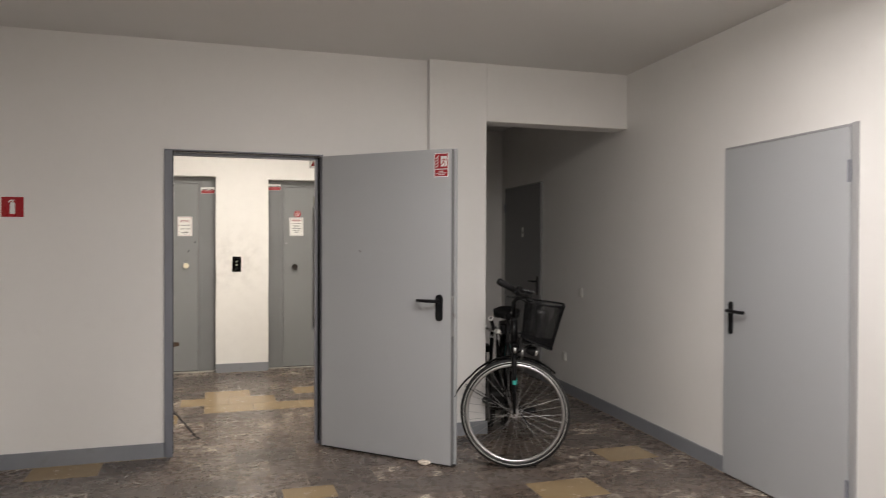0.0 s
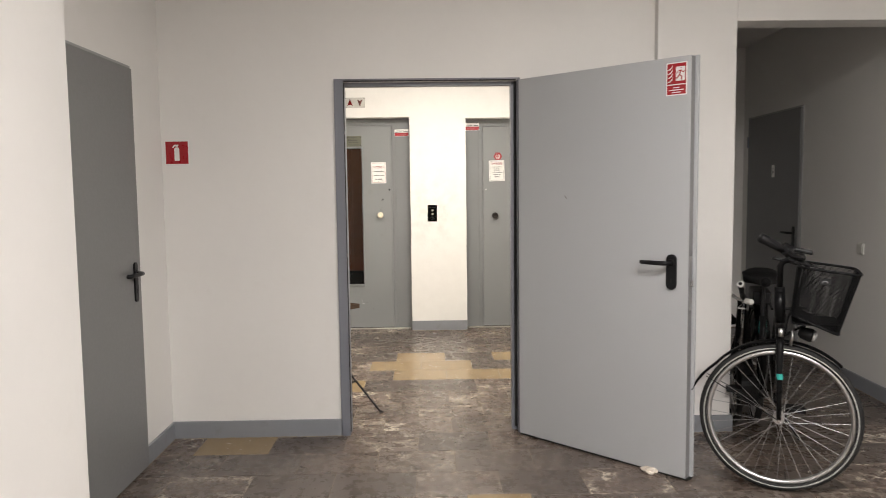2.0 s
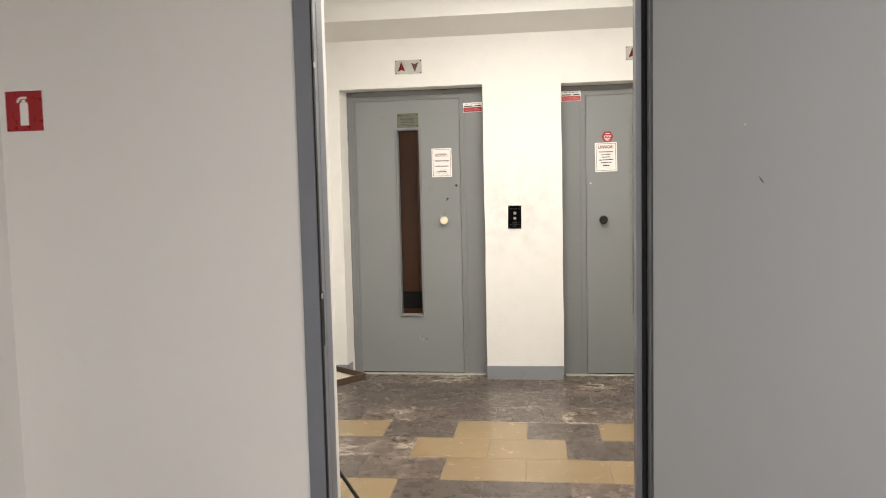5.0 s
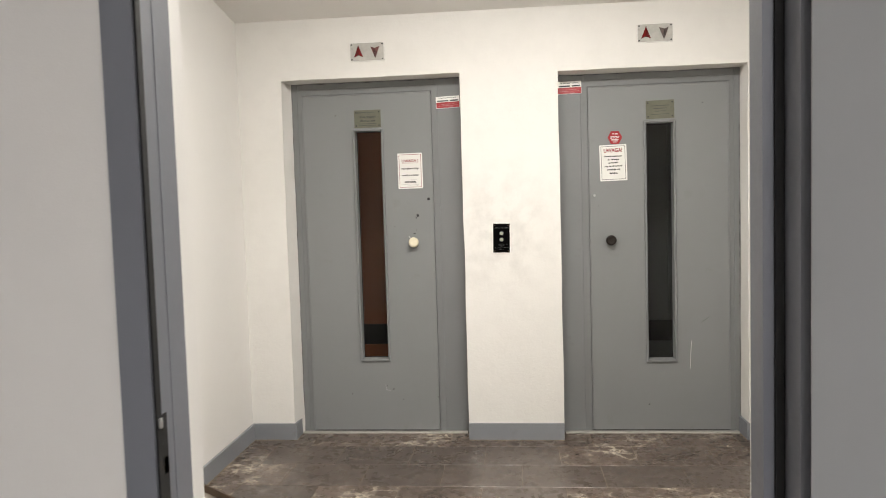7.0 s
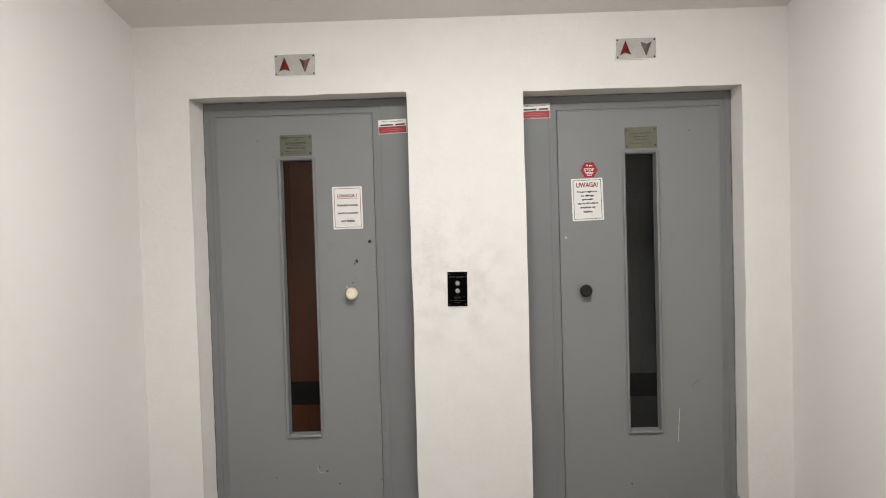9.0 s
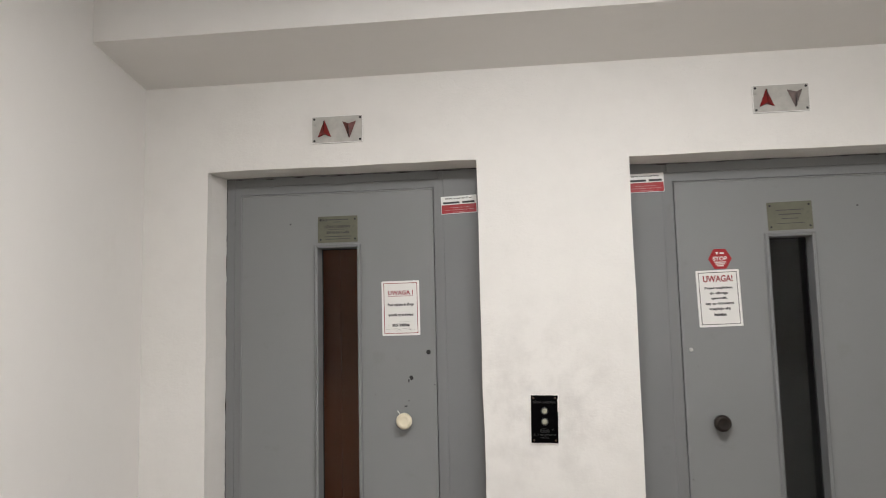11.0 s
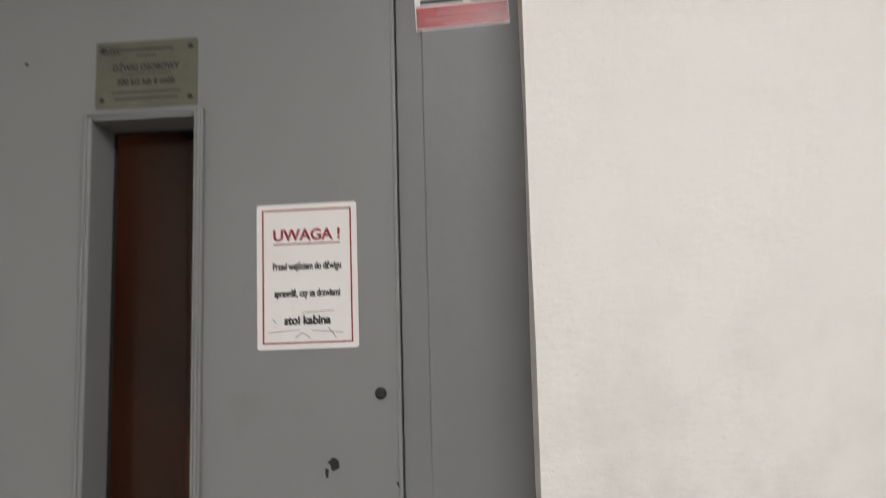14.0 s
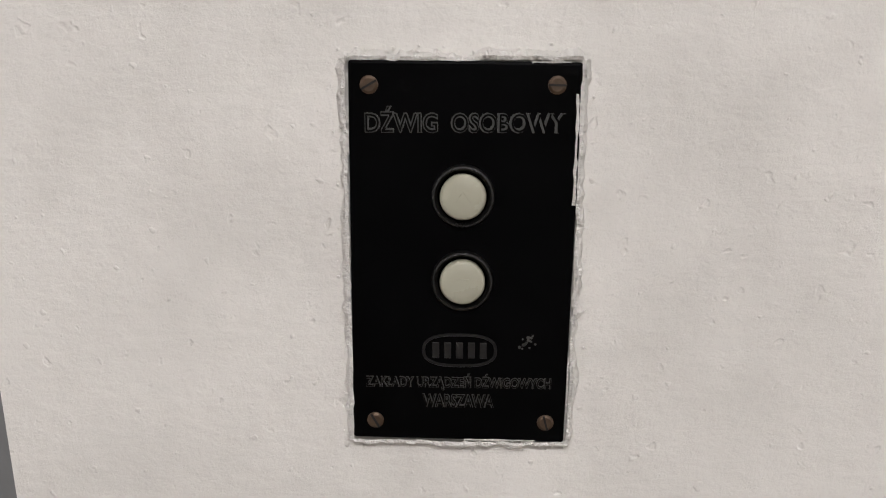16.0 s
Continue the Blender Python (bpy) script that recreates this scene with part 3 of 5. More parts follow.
# open fire door
frame_1 = thing("door_1", pose(0, 0, 0), "slate-grey steel door frame with the leaf standing open", "door", kind="structure")
for o, flange, inner in ((-0.538, 0.051, 0.052), (0.513, 0.014, 0.045)):
    s = 1 if o < 0 else -1
    prof = [(o, 0.0), (o, -0.014), (o + s * flange, -0.014), (o + s * flange, 0.052), (o + s * inner, 0.052), (o + s * inner, 0.111), (o + s * (inner - 0.012), 0.111), (o + s * (inner - 0.012), 0.064), (o + s * (flange - 0.010), 0.064), (o + s * (flange - 0.010), 0.0)]
    part("jamb", plan_prism(bmesh.new(), prof, 0.0, 2.049), FRAME_PAINT, frame_1)
    gx = o + s * (flange + 0.0002)
    if o < 0:
        part("gasket", one_box(min(gx, gx + s * 0.004), max(gx, gx + s * 0.004), -0.010, 0.008, 0.02, 2.046, 0.002), GASKET, frame_1)
head = [(0.0, 2.058), (-0.014, 2.058), (-0.014, 2.0495), (0.052, 2.0495), (0.052, 2.027), (0.111, 2.027), (0.111, 2.037), (0.064, 2.037), (0.064, 2.056), (0.0, 2.056)]
SWAP = Matrix(((0, 1, 0, 0), (1, 0, 0, 0), (0, 0, 1, 0), (0, 0, 0, 1)))
part("head", prism(bmesh.new(), head, -0.538, 0.513, SWAP), FRAME_PAINT, frame_1)
# black strip stands for the shaded gap between stop and open leaf
part("gasket", one_box(0.484, 0.4985, 0.045, 0.0518, 0.02, 2.046, 0.002), GASKET, frame_1)
part("gasket", one_box(-0.489, 0.492, -0.008, 0.004, 2.044, 2.0493, 0.002), GASKET, frame_1)
for z in (0.95, 1.02):
    part("strike_plate", one_box(-0.4872, -0.4850, 0.010, 0.028, z - 0.05, z + 0.05, 0.001), GASKET, frame_1)
for z in (0.24, 1.06, 1.76):
    part("gasket_clip", one_box(-0.4868, -0.479, -0.006, 0.003, z - 0.008, z + 0.008, 0.001), ALLOY, frame_1)

OPEN = math.degrees(math.atan2(-0.757, 0.745))
leaf_1 = thing("door_leaf", pose(0.499, -0.040, 0.0, 0, 0, OPEN), "grey painted steel fire door leaf propped wide open", "door")
part("panel", one_box(0.004, 1.025, 0.0, 0.045, 0.012, 2.043, 0.0015), STEEL_PAINT, leaf_1)
part("lip", one_box(-0.002, 1.040, 0.0455, 0.062, 0.010, 2.047, 0.002), STEEL_PAINT, leaf_1)
part("drop_seal", one_box(0.01, 1.036, 0.004, 0.058, 0.003, 0.0125), GASKET, leaf_1)
# thin strip, darker than the leaf, over its edge face
part("edge_channel", one_box(1.0255, 1.0265, 0.004, 0.041, 0.016, 2.040), DARK_PAINT, leaf_1)
part("lock_plate", one_box(1.0268, 1.0285, 0.008, 0.032, 0.84, 1.10, 0.0005), ALLOY, leaf_1)
part("latch", one_box(1.028, 1.040, 0.012, 0.028, 0.955, 0.985, 0.003), CHROME, leaf_1)
lever(leaf_1, pose(0.942, 0.0, 1.066), 1, 0.052, 0.172, 0.0, 1.0, 1.08)
for z in (0.22, 1.05, 1.84):
    hinge(leaf_1, -0.003, 0.036, z)
part("paint_chip", one_box(0.280, 0.2825, -0.0008, 0.0002, 1.518, 1.522), SIGN_WHITE, leaf_1)
part("scuff", rod([(0.318, -0.0002, 1.390), (0.325, -0.0002, 1.381), (0.333, -0.0002, 1.371)], [0.0006, 0.0018, 0.0006], 5), RUST, leaf_1)


def exit_sign(m):
    t = thing("exit_sign", m, "red and white fire exit sign on the door leaf", "sign")
    part("plate", prism(bmesh.new(), rounded(0.105, 0.154, 0.003, 3), -0.0022, 0.0), SIGN_WHITE, t)
    part("red_field", one_box(-0.047, 0.047, -0.003, -0.002, -0.024, 0.072), SIGN_RED, t)
    part("red_field", one_box(-0.047, 0.047, -0.003, -0.002, -0.072, -0.029), SIGN_RED, t)
    part("doorway", one_box(-0.003, 0.042, -0.0038, -0.0028, -0.010, 0.056), SIGN_WHITE, t)
    bm = bmesh.new()
    tube(bm, [(0.024, -0.004, 0.048), (0.0245, -0.004, 0.0485)], 0.0045, 8)
    tube(bm, [(0.022, -0.004, 0.040), (0.016, -0.004, 0.018)], 0.0035, 6)
    tube(bm, [(0.016, -0.004, 0.018), (0.028, -0.004, 0.008), (0.026, -0.004, -0.006)], 0.003, 6)
    tube(bm, [(0.016, -0.004, 0.018), (0.004, -0.004, 0.004), (-0.008, -0.004, 0.002)], 0.003, 6)
    tube(bm, [(0.020, -0.004, 0.038), (0.008, -0.004, 0.034), (0.002, -0.004, 0.024)], 0.0022, 6)
    tube(bm, [(0.022, -0.004, 0.038), (0.034, -0.004, 0.028), (0.040, -0.004, 0.034)], 0.0022, 6)
    part("pictogram", bm, SIGN_RED, t)
    bm = bmesh.new()
    for k in range(4):
        z = -0.014 + k * 0.019
        tube(bm, [(-0.044, -0.0034, z), (-0.034, -0.0034, z + 0.002), (-0.024, -0.0034, z + 0.010), (-0.019, -0.0034, z + 0.022)], [0.001, 0.003, 0.0028, 0.0006], 6)
    part("flames", bm, SIGN_WHITE, t)
    for k, w in enumerate((0.030, 0.074, 0.046)):
        part("text_line", one_box(-w / 2, w / 2, -0.0036, -0.0028, -0.043 - k * 0.011, -0.0385 - k * 0.011), SIGN_WHITE, t)


exit_sign(leaf_1.matrix_basis @ pose(0.954, 0, 1.940))

t = thing("door_wedge", leaf_1.matrix_basis @ pose(0.84, -0.012, 0), "crumpled pale paper wedge under the door leaf", "wedge")
bm = bmesh.new()
bmesh.ops.create_icosphere(bm, subdivisions=3, radius=1.0)
for v in bm.verts:
    v.co += noise.noise_vector(v.co * 1.7) * 0.35
    v.co = Vector((v.co.x * 0.042, v.co.y * 0.030, max(0.0, 0.011 + v.co.z * 0.016)))
part("body", bm, CRUMPLED, t)


def flush_door(name, m, width, height, label, paint, near_hinges=True):
    """A closed overlapped steel door: local x runs across it from the handle side, local -y faces the room."""
    d = thing(name, m, label, "door", kind="structure")
    part("panel", one_box(0.0, width, -0.022, 0.03, 0.008, height, 0.003), paint, d)
    part("frame_edge", one_box(width + 0.002, width + 0.040, -0.012, 0.03, 0.0, height + 0.02, 0.003), EDGE_PAINT, d)
    part("frame_edge", one_box(-0.012, width + 0.0, -0.010, 0.03, height + 0.003, height + 0.016, 0.003), EDGE_PAINT, d)
    part("frame_edge", one_box(-0.014, -0.003, -0.006, 0.03, 0.0, height + 0.002, 0.002), EDGE_PAINT, d)
    lever(d, pose(0.075, -0.022, 1.03), -1, 0.036, 0.2, 0.0, 0.85, 1.25)
    if near_hinges:
        for z in (0.22, height - 0.22):
            hinge(d, width + 0.004, -0.026, z)
    return d


flush_door("door_2", RIGHT_WALL @ pose(3.1 + RD[0], 0, 0), RD[1] - RD[0] - 0.005, 2.024, "closed grey steel door in the side wall", STEEL_PAINT)
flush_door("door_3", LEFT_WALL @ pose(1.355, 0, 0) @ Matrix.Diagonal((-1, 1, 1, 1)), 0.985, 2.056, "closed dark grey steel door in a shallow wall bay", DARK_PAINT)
# the bay door's dark paint here puts the dim recess's shade into the colour
d4 = flush_door("door_4", RIGHT_WALL @ pose(3.1 - BD[0] - 0.02, 0, 0) @ Matrix.Diagonal((-1, 1, 1, 1)), BD[1] - BD[0] - 0.06, 2.065, "closed steel door in the recess, darkened for the shade there", DARK_PAINT)
part("number_plate", one_box(0.50, 0.56, -0.0245, -0.0215, 1.50, 1.61, 0.001), SIGN_WHITE, d4)
part("number_plate", one_box(0.525, 0.535, -0.0255, -0.0240, 1.53, 1.58), INK, d4)


def extinguisher_sign(m, s):
    t = thing("extinguisher_sign", m, "square red fire extinguisher sign with white rim", "sign")
    part("plate", one_box(-s / 2, s / 2, -0.003, 0.0, -s / 2, s / 2, 0.001), SIGN_WHITE, t)
    part("red_field", one_box(-s * 0.46, s * 0.46, -0.0038, -0.0028, -s * 0.46, s * 0.46), SIGN_RED, t)
    bm = bmesh.new()
    prism(bm, [(-0.014, -0.045), (0.014, -0.045), (0.014, 0.020), (0.010, 0.028), (-0.010, 0.028), (-0.014, 0.020)], -0.0046, -0.0036)
    prism(bm, [(-0.006, 0.0295), (0.006, 0.0295), (0.006, 0.036), (-0.006, 0.036)], -0.0046, -0.0036)
    prism(bm, [(-0.024, 0.026), (-0.018, 0.028), (-0.010, 0.038), (0.010, 0.0385), (0.010, 0.045), (-0.012, 0.045), (-0.022, 0.036)], -0.0047, -0.0037)
    part("pictogram", bm, SIGN_WHITE, t)


extinguisher_sign(pose(-1.433, 0, 1.657), 0.137)

for name, v, z, label in (("light_switch", 0.80, 0.985, "ivory plastic light switch on the white wall"), ("wall_socket", 1.17, 0.345, "ivory plastic wall socket near the skirting")):
    t = thing(name, RIGHT_WALL @ pose(3.1 - v, 0, z), label, "switch" if "switch" in name else "socket")
    part("plate", prism(bmesh.new(), rounded(0.08, 0.08, 0.008, 3), -0.010, 0.0), SWITCH, t)
    if "switch" in name:
        part("rocker", one_box(-0.028, 0.028, -0.015, -0.009, -0.028, 0.028, 0.002), SWITCH, t)
    else:
        part("cup", turned([(0.022, -0.014), (0.024, -0.009), (0.024, -0.004)], 20), SWITCH, t)


# ---- lifts ----
def ring(bm, x0, x1, z0, z1, wide, y0, y1):
    """A four-sided border with mitred, slightly rounded bars."""
    box(bm, x0, x0 + wide, y0, y1, z0, z1, 0.003)
    box(bm, x1 - wide, x1, y0, y1, z0, z1, 0.003)
    box(bm, x0 + wide, x1 - wide, y0, y1, z1 - wide, z1, 0.003)
    box(bm, x0 + wide, x1 - wide, y0, y1, z0, z0 + wide, 0.003)
    return bm


def lift_door(name, niche, leaf, window, knob, knob_mat, label, wide_right):
    n0, n1, nz = niche
    d = thing(name, pose((leaf[0] + leaf[1]) / 2, DOOR_Y, 0), label, "lift door", kind="structure")
    cx = (leaf[0] + leaf[1]) / 2
    l0, l1, lz = leaf[0] - cx, leaf[1] - cx, leaf[2]
    a, b = n0 - cx - 0.02, n1 - cx + 0.02
    part("jamb", one_box(a, l0 - 0.0014, 0.004, 0.09, 0, nz + 0.02, 0.002), LIFT_TRIM, d)
    part("jamb", one_box(l1 + 0.0014, b, 0.004, 0.09, 0, nz + 0.02, 0.002), LIFT_TRIM, d)
    part("head", one_box(l0 - 0.004, l1 + 0.004, 0.004, 0.09, lz + 0.0026, nz + 0.02, 0.0015), LIFT_TRIM, d)
    # the frame's face steps forward a little towards the plaster
    e = (l1 + 0.040, b) if wide_right else (a, l0 - 0.040)
    part("frame_step", one_box(e[0], e[1], 0.0006, 0.006, 0.01, nz, 0.0025), LIFT_TRIM, d)
    e = (a, l0 - 0.026) if wide_right else (l1 + 0.026, b)
    part("frame_step", one_box(e[0], e[1], 0.0012, 0.006, 0.01, nz, 0.002), LIFT_TRIM, d)
    part("frame_step", one_box(l0 - 0.024, l1 + 0.024, 0.0006, 0.006, lz + 0.036, nz, 0.003), LIFT_TRIM, d)
    w0, w1, wz0, wz1 = window[0] - cx, window[1] - cx, window[2], window[3]
    bm = bmesh.new()
    for q in ((l0, w0 + 0.012, 0.016, lz), (w1 - 0.012, l1, 0.016, lz), (w0 + 0.012, w1 - 0.012, 0.016, wz0 + 0.012), (w0 + 0.012, w1 - 0.012, wz1 - 0.012, lz)):
        box(bm, q[0], q[1], 0.0, 0.05, q[2], q[3])
    leaf_ob = part("leaf", bm, LIFT_PAINT, d)
    part("edge_strip", one_box(l0, l0 + 0.006, -0.003, 0.001, 0.016, lz, 0.001), LIFT_PAINT, leaf_ob)
    part("edge_strip", one_box(l1 - 0.006, l1, -0.003, 0.001, 0.016, lz, 0.001), LIFT_PAINT, leaf_ob)
    part("edge_strip", one_box(l0 + 0.006, l1 - 0.006, -0.003, 0.001, lz - 0.006, lz, 0.001), LIFT_PAINT, leaf_ob)
    # black strip put in for the shade of the slit under the leaf
    part("gap", one_box(l0 - 0.004, l1 + 0.004, 0.03, 0.05, 0.004, 0.016), GASKET, d)
    win = part("window_frame", ring(bmesh.new(), w0, w1, wz0, wz1, 0.015, -0.010, 0.064), LIFT_PAINT, d, "grey painted window surround")
    part("bead", ring(bmesh.new(), w0 + 0.003, w1 - 0.003, wz0 + 0.003, wz1 - 0.003, 0.006, -0.013, -0.009), LIFT_PAINT, win)
    part("edge_line", ring(bmesh.new(), w0 + 0.015, w1 - 0.015, wz0 + 0.015, wz1 - 0.015, 0.003, 0.058, 0.0635), GASKET, win)
    pane = part("pane", one_box(w0 + 0.012, w1 - 0.012, 0.064, 0.068, wz0 + 0.012, wz1 - 0.012), PANE, win)
    pane.visible_shadow = False
    kx, kz = knob[0] - cx, knob[1]
    k = part("knob", turned([(0.010, 0.0), (0.010, -0.018), (0.024, -0.022), (0.030, -0.030), (0.031, -0.038), (0.028, -0.045), (0.020, -0.049), (0.016, -0.047), (0.010, -0.046), (0.003, -0.046)], 28, pose(kx, 0, kz)), knob_mat, d, smooth=True)
    part("escutcheon", turned([(0.016, -0.003), (0.017, 0.0)], 20, pose(kx, 0, kz)), LIFT_TRIM, k)
    return d, cx


def cabin(x0, x1, wall_mat, label):
    t = thing("lift_cabin", pose((x0 + x1) / 2, DOOR_Y + 0.12, 0), label, "lift cabin", "lift cabins")
    w, dep = (x1 - x0) / 2, 1.22
    part("floor_plate", one_box(-w, w, 0, dep, -0.05, 0.0), CABIN_DARK, t)
    part("roof_plate", one_box(-w, w, 0, dep, 2.2, 2.25), CABIN_DARK, t)
    n = 6
    for i in range(n):
        a = -w + 2 * w * i / n
        part("back_board", one_box(a + 0.001, a + 2 * w / n - 0.001, dep - 0.02, dep, 0.46, 2.2, 0.003), wall_mat, t)
    part("kick_plate", one_box(-w, w, dep - 0.028, dep, 0.30, 0.46), CABIN_DARK, t)
    part("foot_board", one_box(-w, w, dep - 0.032, dep, 0.0, 0.299), wall_mat, t)
    for s in (-1, 1):
        part("side_wall", one_box(min(s * w, s * (w + 0.02)), max(s * w, s * (w + 0.02)), 0, dep, 0.0, 2.2), wall_mat, t)
    return t


lift_1, c1 = lift_door("door_5", NICHE[0], (-1.168, -0.379, 2.074), (-0.861, -0.671, 0.444, 1.865), (-0.503, 1.173), KNOB_IVORY, "grey gloss-painted lift door with a tall narrow window and ivory knob", True)
lift_2, c2 = lift_door("door_6", NICHE[1], (0.546, 1.350, 2.056), (0.864, 1.047, 0.424, 1.848), (0.666, 1.156), KNOB_BLACK, "grey gloss-painted lift door with a tall narrow window and black knob", False)
wood_cabin = cabin(-1.28, -0.20, CABIN_WOOD, "brown wood-panelled lift cabin behind the door window")
# unseen glowing plate, added to brighten the wood behind the door window
part("cabin_fill", one_box(-0.25, 0.25, 0.45, 0.65, 2.17, 2.195, 0.004), CABIN_FILL_GLOW, wood_cabin, "unseen glowing plate added to brighten the cabin")
cabin(0.36, 1.45, CABIN_GREY, "dark grey lift cabin behind the door window")


def screw(parent, x, z, y, r=0.004, material=None, angle=20):
    s = part("screw", turned([(r, 0.0), (r, -0.0006), (r * 0.7, -0.0012)], 14, pose(x, y, z)), material or SCREW_RUST, parent)
    part("slot", one_box(-r * 0.95, r * 0.95, -0.00155, -0.0010, -r * 0.12, r * 0.12, m=pose(x, y, z, 0, angle, 0)), GASKET, s)


def nameplate(x0, x1, z0, z1, y, lines, label, tilt=0.0):
    cx, cz = (x0 + x1) / 2, (z0 + z1) / 2
    w, h = x1 - x0, z1 - z0
    t = thing("nameplate", pose(cx, y, cz, 0, tilt, 0), label, "nameplate", "lift nameplates")
    part("plate", prism(bmesh.new(), rounded(w, h, 0.003, 3), -0.0018, 0.0), NAMEPLATE, t)
    for sx in (-1, 1):
        for sz in (-1, 1):
            screw(t, sx * (w / 2 - 0.011), sz * (h / 2 - 0.013), -0.0018, 0.0042, INK, 30 * sx)
    for words, dz, ww, hh in lines:
        if words:
            lettering("text_line", words, INK, t, 0, dz, ww, hh, -0.0018, 0.0005, 0.03)
        else:
            part("text_line", one_box(-ww / 2, ww / 2, -0.0023, -0.0017, dz - hh / 2, dz + hh / 2), GLINT_AND_MARK_GREY, t)
    return t


def logo_oval(parent, x, z, w, h, y, material):
    bm = bmesh.new()
    pts = [(x + w / 2 * math.copysign(abs(math.cos(a)) ** 0.7, math.cos(a)), y, z + h / 2 * math.copysign(abs(math.sin(a)) ** 0.8, math.sin(a))) for a in (2 * math.pi * i / 28 for i in range(28))]
    tube(bm, pts, h * 0.05, 6, closed=True)
    for k in range(5):
        bx = x + (k - 2) * w * 0.165
        box(bm, bx - w * 0.05, bx + w * 0.05, y - h * 0.03, y + 0.0002, z - h * 0.26, z + h * 0.26, h * 0.02, 1)
    return part("logo", bm, material, parent)


np1 = nameplate(-0.846, -0.684, 1.871, 1.977, DOOR_Y, [("DŹWIG OSOBOWY", 0.012, 0.106, 0.014), ("500 kG lub 6 osób", -0.012, 0.092, 0.011), (None, -0.029, 0.11, 0.003), (None, -0.039, 0.10, 0.003), (None, 0.039, 0.085, 0.004), (None, 0.029, 0.03, 0.003), (None, -0.0005, 0.08, 0.002)],
                "tarnished metal lift nameplate with stamped lettering")
logo_oval(np1, -0.058, 0.038, 0.034, 0.012, -0.0018, INK)
nameplate(0.880, 1.041, 1.857, 1.963, DOOR_Y, [(None, 0.022, 0.10, 0.003), (None, 0.006, 0.08, 0.0035), (None, -0.010, 0.06, 0.003), (None, -0.028, 0.10, 0.0025)], "bent tarnished metal nameplate with worn lettering", -1.0)


def notice(x0, x1, z0, z1, title, lines, label, tilt=0.0, underline=False, border=INK_RED, heavy=0.0):
    cx, cz, w, h = (x0 + x1) / 2, (z0 + z1) / 2, x1 - x0, z1 - z0
    t = thing("notice", pose(cx, DOOR_Y, cz, 0, tilt, 0), label, "notice", "lift notices")
    part("sheet", prism(bmesh.new(), rounded(w, h, 0.004, 3), -0.0012, 0.0), PAPER, t)
    part("border", ring_flat(w * 0.445, h * 0.462, 0.0022, -0.0018), border, t)
    words, dz, ww, hh = title
    lettering("title", words, INK_RED, t, 0, dz, ww, hh, -0.0012, 0.0005, 0.03)
    if underline:
        part("underline", one_box(-ww / 2, ww / 2, -0.0017, -0.0011, dz - hh * 0.82, dz - hh * 0.72), INK_RED, t)
    for words, dz, ww, hh in lines:
        lettering("text_line", words, INK, t, 0, dz, ww, hh, -0.0012, 0.0005, heavy)
    return t


def ring_flat(hw, hh, wide, y):
    bm = bmesh.new()
    for q in ((-hw, -hw + wide, -hh, hh), (hw - wide, hw, -hh, hh), (-hw + wide, hw - wide, hh - wide, hh), (-hw + wide, hw - wide, -hh, -hh + wide)):
        box(bm, q[0], q[1], y, y + 0.0007, q[2], q[3])
    return bm


n1 = notice(-0.590, -0.440, 1.4965, 1.7100, ("UWAGA !", 0.0605, 0.100, 0.0175), [("Przed wejściem do dźwigu", 0.013, 0.102, 0.0155), ("sprawdź, czy za drzwiami", -0.0265, 0.098, 0.0155), ("stoi kabina", -0.065, 0.069, 0.0135)],
            "white warning notice with red border on the lift door", -0.4, True, heavy=0.042)
for a, b in (((-0.058, -0.082), (-0.012, -0.079)), ((-0.018, -0.090), (-0.008, -0.083)), ((-0.008, -0.083), (0.004, -0.091)), ((0.030, -0.076), (0.042, -0.091)), ((-0.052, -0.062), (-0.047, -0.068)), ((-0.008, -0.054), (0.040, -0.052)), ((0.005, -0.080), (0.052, -0.084))):
    part("pen_mark", rod([(a[0], -0.0013, a[1]), (b[0], -0.0013, b[1])], 0.0004, 5), GLINT_AND_MARK_GREY, n1)
notice(0.6105, 0.7675, 1.5045, 1.7155, ("UWAGA!", 0.073, 0.107, 0.025), [("Przed wejściem", 0.038, 0.100, 0.0125), ("do dźwigu", 0.0185, 0.066, 0.0125), ("sprawdź,", 0.000, 0.058, 0.0125), ("czy za drzwiami", -0.020, 0.102, 0.0125), ("znajduje się", -0.040, 0.078, 0.0125), ("kabina", -0.060, 0.045, 0.0115)],
       "white warning notice with black border on the lift door", -1.2, border=INK, heavy=0.05)

t = thing("stop_sticker", pose(0.700, DOOR_Y, 1.757), "red hexagonal stop sticker above the notice", "sticker")
part("plate", prism(bmesh.new(), circle(0.043, 6), -0.0012, 0.0), SIGN_RED, t)
lettering("word", "STOP", SIGN_WHITE, t, 0, 0.001, 0.052, 0.015, -0.0012, 0.0006, 0.02)
part("mark", prism(bmesh.new(), [(-0.016, 0.026), (-0.004, 0.026), (-0.010, 0.016)], -0.0018, -0.0011), SIGN_WHITE, t)
part("text_line", one_box(0.0, 0.016, -0.0018, -0.0011, 0.018, 0.024), SIGN_WHITE, t)
for k, w in enumerate((0.042, 0.036, 0.024)):
    part("text_line", one_box(-w / 2, w / 2, -0.0018, -0.0011, -0.014 - k * 0.007, -0.0105 - k * 0.007), SIGN_WHITE, t)


